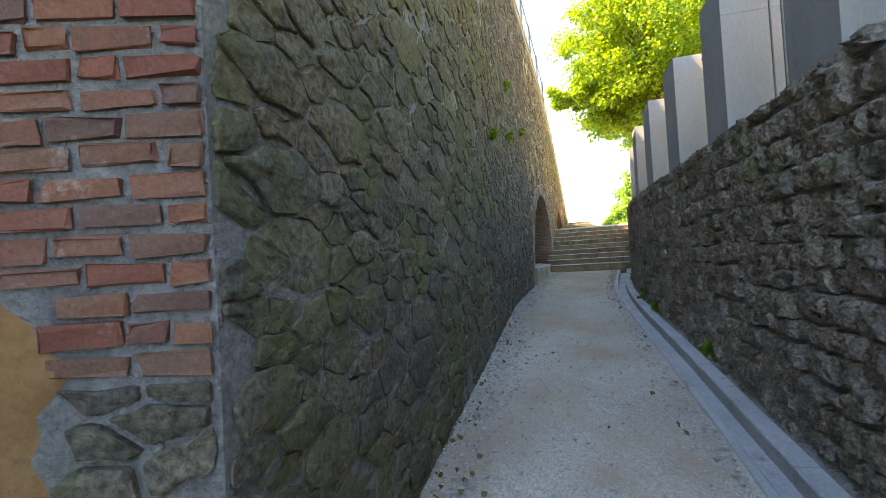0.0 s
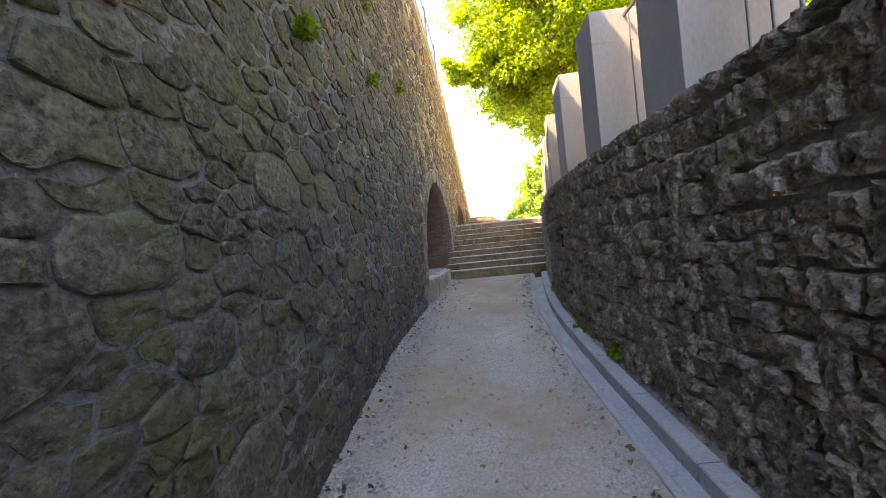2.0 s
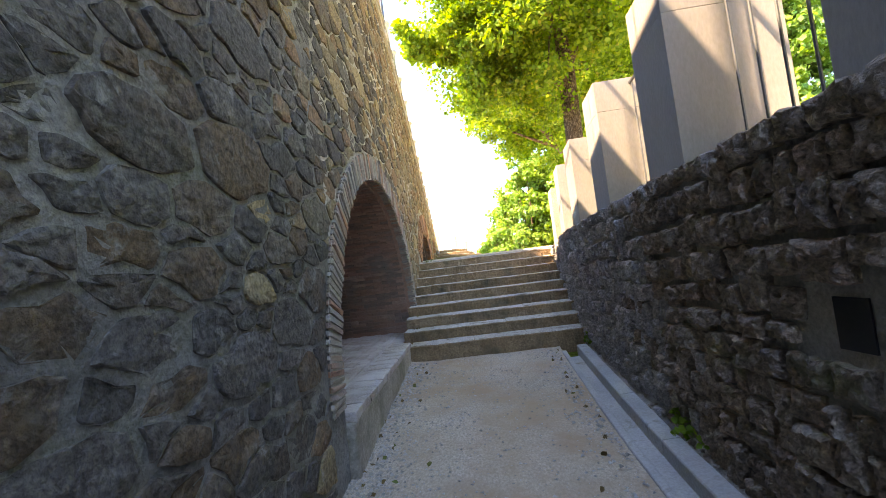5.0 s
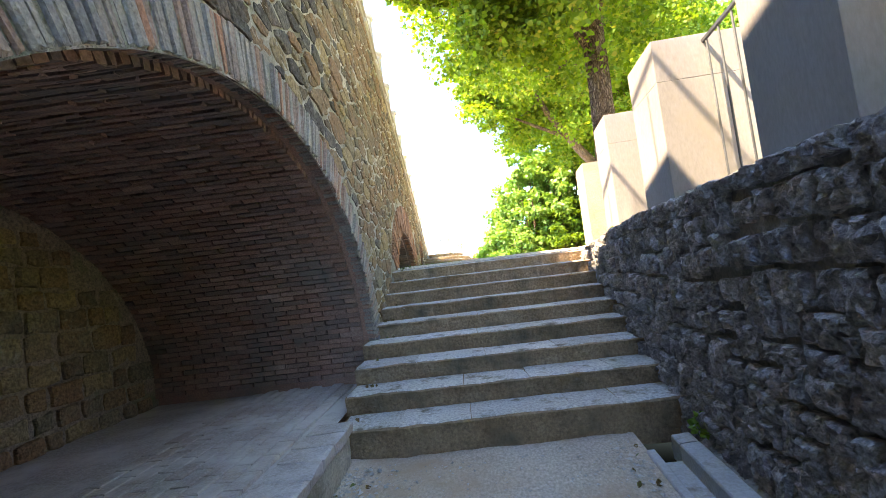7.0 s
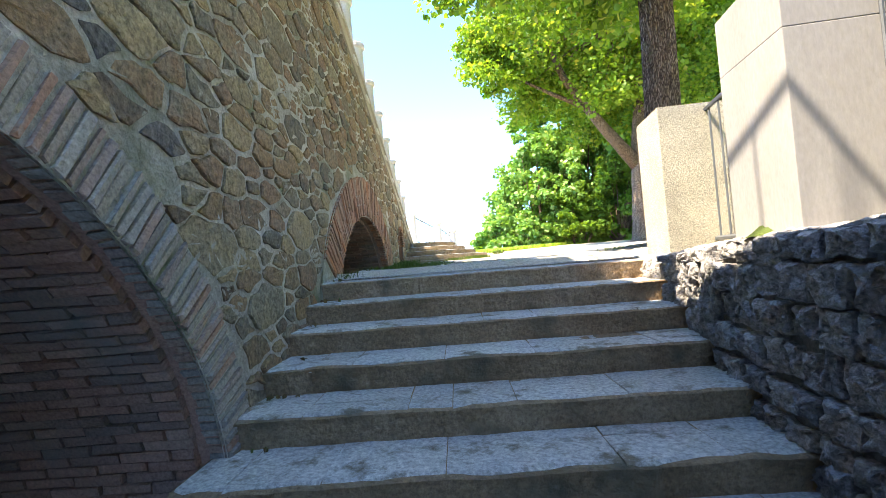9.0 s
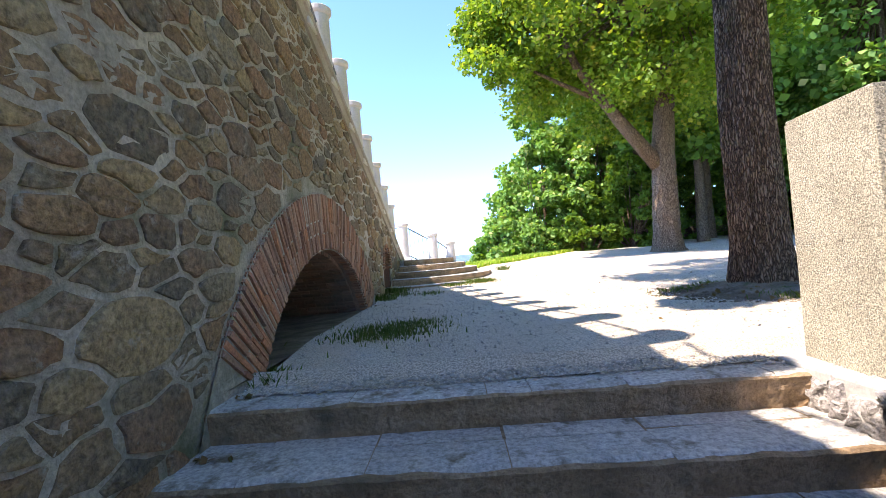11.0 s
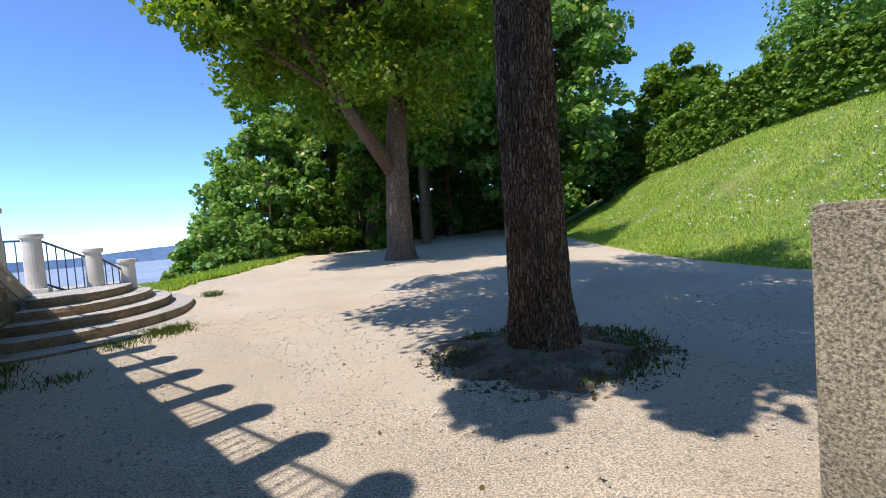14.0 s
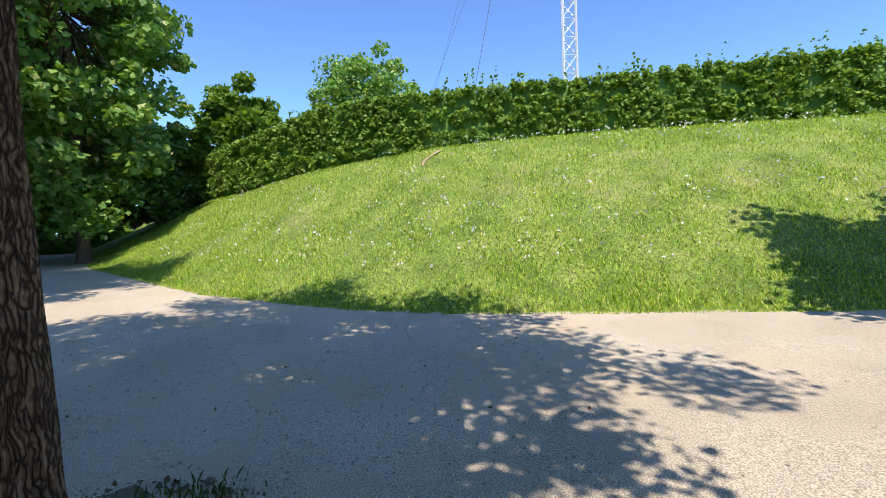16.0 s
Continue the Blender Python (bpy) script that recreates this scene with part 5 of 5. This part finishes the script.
for k in range(90):
    y = rnd.uniform(-8, 30)
    x0, h = lerp_table([(a, b) for a, b, _ in HEDGE], y), lerp_table([(a, c) for a, _, c in HEDGE], y)
    tall = rnd.uniform(0.3, 0.9)
    for q in range(7):
        sprigs.append((x0 + 0.5 + 0.08 * q * rnd.uniform(-0.5, 0.5), y, land_z(x0 + 0.5, y) + h - 0.1 + tall * q / 6))
cloud_mesh("shoots", leaf_cloud(sprigs, [0.07] * len(sprigs), 2000, 0.1, np.random.default_rng(78)), LEAF_LIGHT, hedge, "thin upright young shoots", "stuff")
cloud_mesh("foliage", leaf_cloud(centres, rs, 90000, 0.15, np.random.default_rng(77), plain=True), LEAF_HEDGE, hedge, "", "stuff", 4)
# Plain sheet in the dark leaf colour, standing behind the hedge's leaves.
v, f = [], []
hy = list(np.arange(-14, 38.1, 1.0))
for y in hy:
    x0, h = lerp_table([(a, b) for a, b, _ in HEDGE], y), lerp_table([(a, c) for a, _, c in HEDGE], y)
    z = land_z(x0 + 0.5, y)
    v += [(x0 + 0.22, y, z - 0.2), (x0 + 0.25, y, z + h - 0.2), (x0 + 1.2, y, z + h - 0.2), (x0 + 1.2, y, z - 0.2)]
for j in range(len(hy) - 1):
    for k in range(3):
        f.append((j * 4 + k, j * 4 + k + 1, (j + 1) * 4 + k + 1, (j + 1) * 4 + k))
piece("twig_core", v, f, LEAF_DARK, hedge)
far_hedge = thing("hedge", (24, 50, 3.3), "low dark clipped hedge at the end of the path", "hedge")
cen = [(16 + 22 * q, 50 - 9 * q + rnd.uniform(0, 0.8), 3.0 + rnd.uniform(0, 1.5)) for q in [rnd.random() for _ in range(420)]]
cloud_mesh("foliage", leaf_cloud(cen, [0.3] * 420, 9000, 0.22, np.random.default_rng(8)), LEAF_DARK, far_hedge, "", "stuff")


def blades(spots, height, width, rng, lean=0.35):
    """Grass blades as thin bent leaves, four corners each."""
    spots = np.array(spots)
    n = len(spots)
    a = rng.uniform(0, 2 * math.pi, n)
    side = np.stack([np.cos(a), np.sin(a), np.zeros(n)], 1)
    bend = np.stack([-np.sin(a), np.cos(a), np.zeros(n)], 1) * rng.uniform(-lean, lean, (n, 1))
    up = np.array([0, 0, 1.0])
    h = height * rng.uniform(0.5, 1.3, (n, 1))
    w = width * rng.uniform(0.7, 1.3, (n, 1))
    v = np.empty((n, 4, 3))
    v[:, 0] = spots - side * w
    v[:, 1] = spots + h * (0.6 * up + bend * 0.4) - side * w * 0.6
    v[:, 2] = spots + h * (up + bend)
    v[:, 3] = spots + side * w
    return v.reshape(-1, 3)


rng = np.random.default_rng(12)
spots = []
while len(spots) < 170000:
    y = rng.uniform(5, 40) if rng.random() < 0.85 else rng.uniform(-8, 5)
    x = foot_x(y) + 10.5 * rng.random() ** 1.4 - 0.12
    if x < foot_x(y) + 10 and rng.random() < 0.75 + 0.5 * smooth_noise((x, y, 0), 0.8):
        spots.append((x, y, land_z(x, y) - 0.03))
tagged(cloud_mesh("grass", blades(spots, 0.075, 0.011, rng, 1.0), BLADE, corners=4), "uneven meadow grass on the sloping bank", "grass", kind="stuff")
spots = []
while len(spots) < 26000:
    x = rng.uniform(-1.0, 7.5)
    y = 30.0 + 1.5 * max(0, x) if x < 5.4 else 38.1 + 0.75 * (x - 5.4)
    y += rng.uniform(-0.2, 2.6) * rng.random() ** 0.5
    if not in_plaza(x, y):
        spots.append((x, y, land_z(x, y) - 0.03))
tagged(cloud_mesh("grass", blades(spots, 0.17, 0.012, rng, 0.6), BLADE, corners=4), "strip of grass along the terrace edge", "grass", kind="stuff")
flowers = []
for k in range(1500):
    y = rng.uniform(3, 32)
    x = foot_x(y) + rng.uniform(1.5, 9)
    if smooth_noise((x, y, 5), 0.5) > -0.1:
        flowers.append((x, y, land_z(x, y) + rng.uniform(0.08, 0.2)))
tagged(cloud_mesh("wildflowers", leaf_cloud(flowers, [0.03] * len(flowers), 3200, 0.05, rng), PETAL), "scattered small white meadow flowers", "flowers", kind="stuff")

# soil and grass round the near tree, weeds along the walls
v, f = [], []
for k in range(8):
    for s in range(90):
        a = 2 * math.pi * s / 90
        r = (0.28 + 0.68 * k / 7) * (1 + k / 7 * (0.4 * smooth_noise((math.cos(a) * 1.5, math.sin(a) * 1.5, 2), 1.0) + 0.3 * smooth_noise((math.cos(a) * 5, math.sin(a) * 5, 4), 1.0)))
        x, y = T1[0] + r * math.cos(a), T1[1] + r * math.sin(a)
        v.append((x, y, land_z(x, y) + 0.1 * (1 - k / 7) ** 1.2 + 0.02 * (1 - k / 7) - 0.006 * k / 7 + 0.008 + 0.02 * smooth_noise((x, y, 1), 5) * (1 - k / 7)))
for k in range(7):
    for s in range(90):
        q = (s + 1) % 90
        f.append((k * 90 + s, k * 90 + q, (k + 1) * 90 + q, (k + 1) * 90 + s))
tagged(piece("soil_mound", v, f, SOIL, None, "", "", flat=False), "low mound of dry soil round the tree foot", "soil", kind="structure")


v, f = [], []
for k in range(9):
    for q in range(5):
        t, w = k / 8, (q / 4 - 0.5) * (0.2 + 0.8 * k / 8) * (0.24 + 0.12 * smooth_noise((k * 0.7, 3, 1), 1.0))
        x, y = 15.8 + 1.3 * t, 21.5 - 0.3 * t + w + 0.12 * math.sin(t * 5)
        v.append((x, y, land_z(x, y) + 0.03 + 0.02 * smooth_noise((x, y, 8), 4)))
for k in range(8):
    for q in range(4):
        f.append((k * 5 + q, (k + 1) * 5 + q, (k + 1) * 5 + q + 1, k * 5 + q + 1))
tagged(piece("bare_earth", v, f, EARTH, None, flat=False), "worn bare earth track up the bank to the hedge", "soil", kind="structure")


def tuft(x, y, z, r, count, height, seed, label="tuft of green grass", name="grass_tuft", width=0.006):
    g = np.random.default_rng(seed)
    pts = [(x + r * g.normal() * 0.5, y + r * g.normal() * 0.5, z - 0.01) for _ in range(count)]
    return tagged(cloud_mesh(name, blades(pts, height, width, g, 0.9), TUFT, corners=4), label, "grass", kind="stuff")


for k, (a, r) in enumerate([(-40, 0.8), (10, 0.75), (-75, 0.85), (60, 0.7), (150, 0.75), (-110, 0.75), (95, 0.8), (-15, 0.95)]):
    x, y = T1[0] + r * math.cos(radians(a)), T1[1] + r * math.sin(radians(a))
    tuft(x, y, land_z(x, y) + 0.03, 0.24, 170, 0.055, 200 + k, "tuft of grass at the foot of the tree")
for k, (x, y, r, n, h) in enumerate([(-1.0, 20.45, 0.45, 1300, 0.045), (-0.75, 20.75, 0.35, 450, 0.04), (-1.5, 23.6, 0.2, 160, 0.1), (-1.3, 24.2, 0.3, 200, 0.05), (-0.8, 24.0, 0.25, 120, 0.06), (-1.45, 24.7, 0.25, 200, 0.1), (0.1, 25.6, 0.35, 900, 0.07), (-0.4, 25.2, 0.3, 200, 0.07), (-1.5, 19.3, 0.15, 90, 0.08), (0.9, 28.6, 0.2, 160, 0.12)]):
    tuft(x, y, land_z(x, y) + 0.012, r, n, h, 220 + k, "low tuft of grass growing in the gravel")
for k, (y, dz, n) in enumerate([(7.9, 0.08, 60), (9.1, 0.06, 40), (5.2, 0.05, 30), (12.0, 0.05, 25), (15.0, 0.1, 20)]):
    g = np.random.default_rng(300 + k)
    pts = [(right_x(y) - 0.06 + g.normal() * 0.03, y + g.normal() * 0.09, floor_z(y) + dz + abs(g.normal()) * 0.07) for _ in range(12)]
    w = thing("weed", (right_x(y) - 0.05, y, floor_z(y) + 0.05), "small leafy weed growing at the foot of the wall", "weed", "weeds at the wall foot")
    cloud_mesh("leaves", leaf_cloud(pts, [0.05] * 12, n * 3, 0.05, g), LEAF_LIGHT, w)
for k, (y, z) in enumerate([(8.8, 3.9), (8.9, 5.0), (10.6, 4.4), (6.2, 3.3)]):
    g = np.random.default_rng(340 + k)
    pts = [(left_x(y) + 0.05 + abs(g.normal()) * 0.04, y + g.normal() * 0.06, z + g.normal() * 0.05) for _ in range(9)]
    w = thing("weed", (left_x(y) + 0.02, y, z), "small leafy weed rooted in the wall joints", "weed", "weeds in the tall wall")
    cloud_mesh("leaves", leaf_cloud(pts, [0.05] * 9, 110, 0.05, g), LEAF_LIGHT, w)
MOSS = shade("moss", [(0.2, (0.05, 0.075, 0.012)), (0.8, (0.11, 0.15, 0.03))], grain=120, blotch=8, bump=1.0, depth=0.02, spread=0.5)
for k, (y, l) in enumerate([(8.3, 0.5), (7.4, 0.35), (5.2, 0.3), (17.0, 0.2)]):
    vv, ff = [], []
    for i in range(15):
        for j in range(7):
            a, b = i / 14 - 0.5, j / 6 - 0.5
            e = max(0, 1 - 4 * (a * a + b * b)) * (1 + 0.5 * smooth_noise((a * 6, b * 6, k), 1.0))
            yy = y + a * l
            vv.append((right_x(yy) + 0.07 + b * 0.18, yy, rtop_z(yy) + 0.012 + 0.05 * e))
    for i in range(14):
        for j in range(6):
            ff.append((i * 7 + j, (i + 1) * 7 + j, (i + 1) * 7 + j + 1, i * 7 + j + 1))
    tagged(piece("moss_cushion", vv, ff, MOSS, None, flat=False), "green moss cushion on top of the low wall", "moss", "moss on the wall")

# loose grit on the path and the terrace
def grit(count, place, lo, hi, rng):
    base = np.array([(1, 0, 0), (-0.5, 0.8, 0), (-0.5, -0.8, 0), (0.1, 0.1, 0.7), (0, 0, -0.5)])
    tris = np.array([(0, 1, 3), (1, 2, 3), (2, 0, 3), (1, 0, 4), (2, 1, 4), (0, 2, 4)])
    verts, faces = [], []
    for k in range(count):
        x, y, z = place()
        s = lo + (hi - lo) * rng.random() ** 3
        a = rng.uniform(0, 6.28)
        c, d = math.cos(a), math.sin(a)
        sh = base * s * rng.uniform(0.6, 1.3, (5, 3))
        for p in sh:
            verts.append((x + c * p[0] - d * p[1], y + d * p[0] + c * p[1], z + p[2] * 0.8))
        faces += [tuple(int(q) + 5 * k for q in t) for t in tris]
    return verts, faces


def on_ramp():
    y = rng.uniform(1.0, 15.2)
    a, b = left_x(y) + 0.02, right_x(y) - 0.48
    x = a + (b - a) * (rng.random() ** 2.2 if rng.random() < 0.75 else rng.random())
    return x, y, floor_z(y) + 0.012 + 0.03 * max(0, 1 - (x - a) / (b - a) * 5)


def on_plaza():
    while True:
        x, y = (rng.uniform(-1.6, 8.5), rng.uniform(18.9, 26)) if rng.random() < 0.8 else (rng.uniform(-1.6, 9), rng.uniform(15, 32))
        if in_plaza(x, y):
            return x, y, land_z(x, y) + 0.016


tagged(piece("loose_gravel", *grit(11000, on_ramp, 0.004, 0.02, rng), PEBBLE), "loose gravel and grit along the path", "gravel", kind="stuff")
tagged(piece("loose_gravel", *grit(22000, on_plaza, 0.005, 0.019, rng), PEBBLE), "loose gravel scattered over the terrace", "gravel", kind="stuff")


def on_edge():
    y = rng.uniform(0.9, 15.2)
    x = left_x(y) + 0.02 + abs(rng.normal()) * 0.2
    if rng.random() < 0.25:
        x = right_x(y) - 0.5 - abs(rng.normal()) * 0.12
    return x, y, floor_z(y) + 0.02


def on_mound():
    a, q = rng.uniform(0, 2 * math.pi), rng.uniform(0.4, 1.15)
    x, y = T1[0] + q * math.cos(a), T1[1] + q * math.sin(a)
    return x, y, land_z(x, y) + 0.015 + 0.1 * max(0.0, 1 - (q - 0.28) / 0.68) ** 1.2


def on_seam():
    x, y = rng.uniform(-1.6, 1.4), rng.normal(19.06, 0.07)
    return x, y, land_z(x, y) + 0.018


tagged(piece("loose_gravel", *grit(7000, on_edge, 0.006, 0.03, rng), PEBBLE), "coarse gravel gathered along the path's edges", "gravel", kind="stuff")
tagged(piece("soil_clods", *grit(2600, on_mound, 0.008, 0.035, rng), SOIL), "dry crumbled soil round the tree foot", "soil", kind="stuff")
tagged(piece("loose_gravel", *grit(1800, on_seam, 0.006, 0.022, rng), PEBBLE), "gravel spilt over the top step", "gravel", kind="stuff")
DEAD = leaf_shade("fallen_leaf", [(0.0, (0.12, 0.07, 0.03)), (0.6, (0.2, 0.13, 0.05)), (1.0, (0.1, 0.14, 0.03))], 0.1)
def by_edge():
    y = rng.uniform(0.8, 15.2)
    if rng.random() < 0.65:
        x = left_x(y) + 0.02 + abs(rng.normal()) * 0.16
        return x, y, floor_z(y) + 0.03
    return right_x(y) - 0.5 - abs(rng.normal()) * 0.1, y, floor_z(y) + 0.015


pts = [(T1[0] + q * math.cos(a), T1[1] + q * math.sin(a), land_z(*T1) + 0.03 + 0.1 * max(0.0, 1 - q)) for q, a in [(0.35 + 0.8 * rng.random(), 6.28 * rng.random()) for _ in range(140)]]
pts += [on_ramp() for _ in range(24)] + [on_plaza() for _ in range(60)] + [by_edge() for _ in range(260)]
pts += [(left_x(y) + abs(rng.normal()) * 0.1 + 0.05, y, Z1 + RISE * k + 0.02) for k in range(9) for y in [Y1 + TREAD * k + rng.uniform(0.2, 0.4)] for _ in range(5)]
tagged(cloud_mesh("fallen_leaves", leaf_cloud(pts, [0.004] * len(pts), 620, 0.042, rng, squash=0.1), DEAD), "scattered dry fallen leaves", "leaves", kind="stuff")

# ---- the mast ----
MX, MY = 1.58 + 0.914 * 46, 19.62 - 0.173 * 46
mast = thing("radio_mast", (MX, MY, 5), "tall slender grey lattice radio mast held by guy wires", "mast")
legs = [(MX + 0.75 * math.cos(a), MY + 0.75 * math.sin(a)) for a in (0.3, 0.3 + 2.094, 0.3 + 4.189)]
for x, y in legs:
    piece("leg", *tube([(x, y, 4), (x, y, 60)], [0.13, 0.13], 6), MASTPAINT, mast)
br = []
for k in range(34):
    z = 6 + k * 1.6
    for q in range(3):
        a, b = legs[q], legs[(q + 1) % 3]
        br.append(tube([(*a, z), (*b, z + 1.6)], [0.065, 0.065], 4))
        br.append(tube([(*a, z), (*b, z)], [0.04, 0.04], 4))
joined("bracing", br, MASTPAINT, mast, "")
for k in range(7):
    part("antenna_panel", box_bm((MX - 0.95, MY - 0.25, 38 + k * 1.4), (MX - 0.7, MY + 0.25, 39 + k * 1.4), 0.03), MASTPAINT, mast, "pale antenna panel")
for ax, ay, zt in ((38, 22, 55), (38, -62, 55), (44, -30, 58), (110, 40, 55), (50, 30, 46)):
    piece("guy_wire", *tube([(MX, MY, zt), (ax, ay, 6)], [0.022, 0.022], 4), IRON, mast)
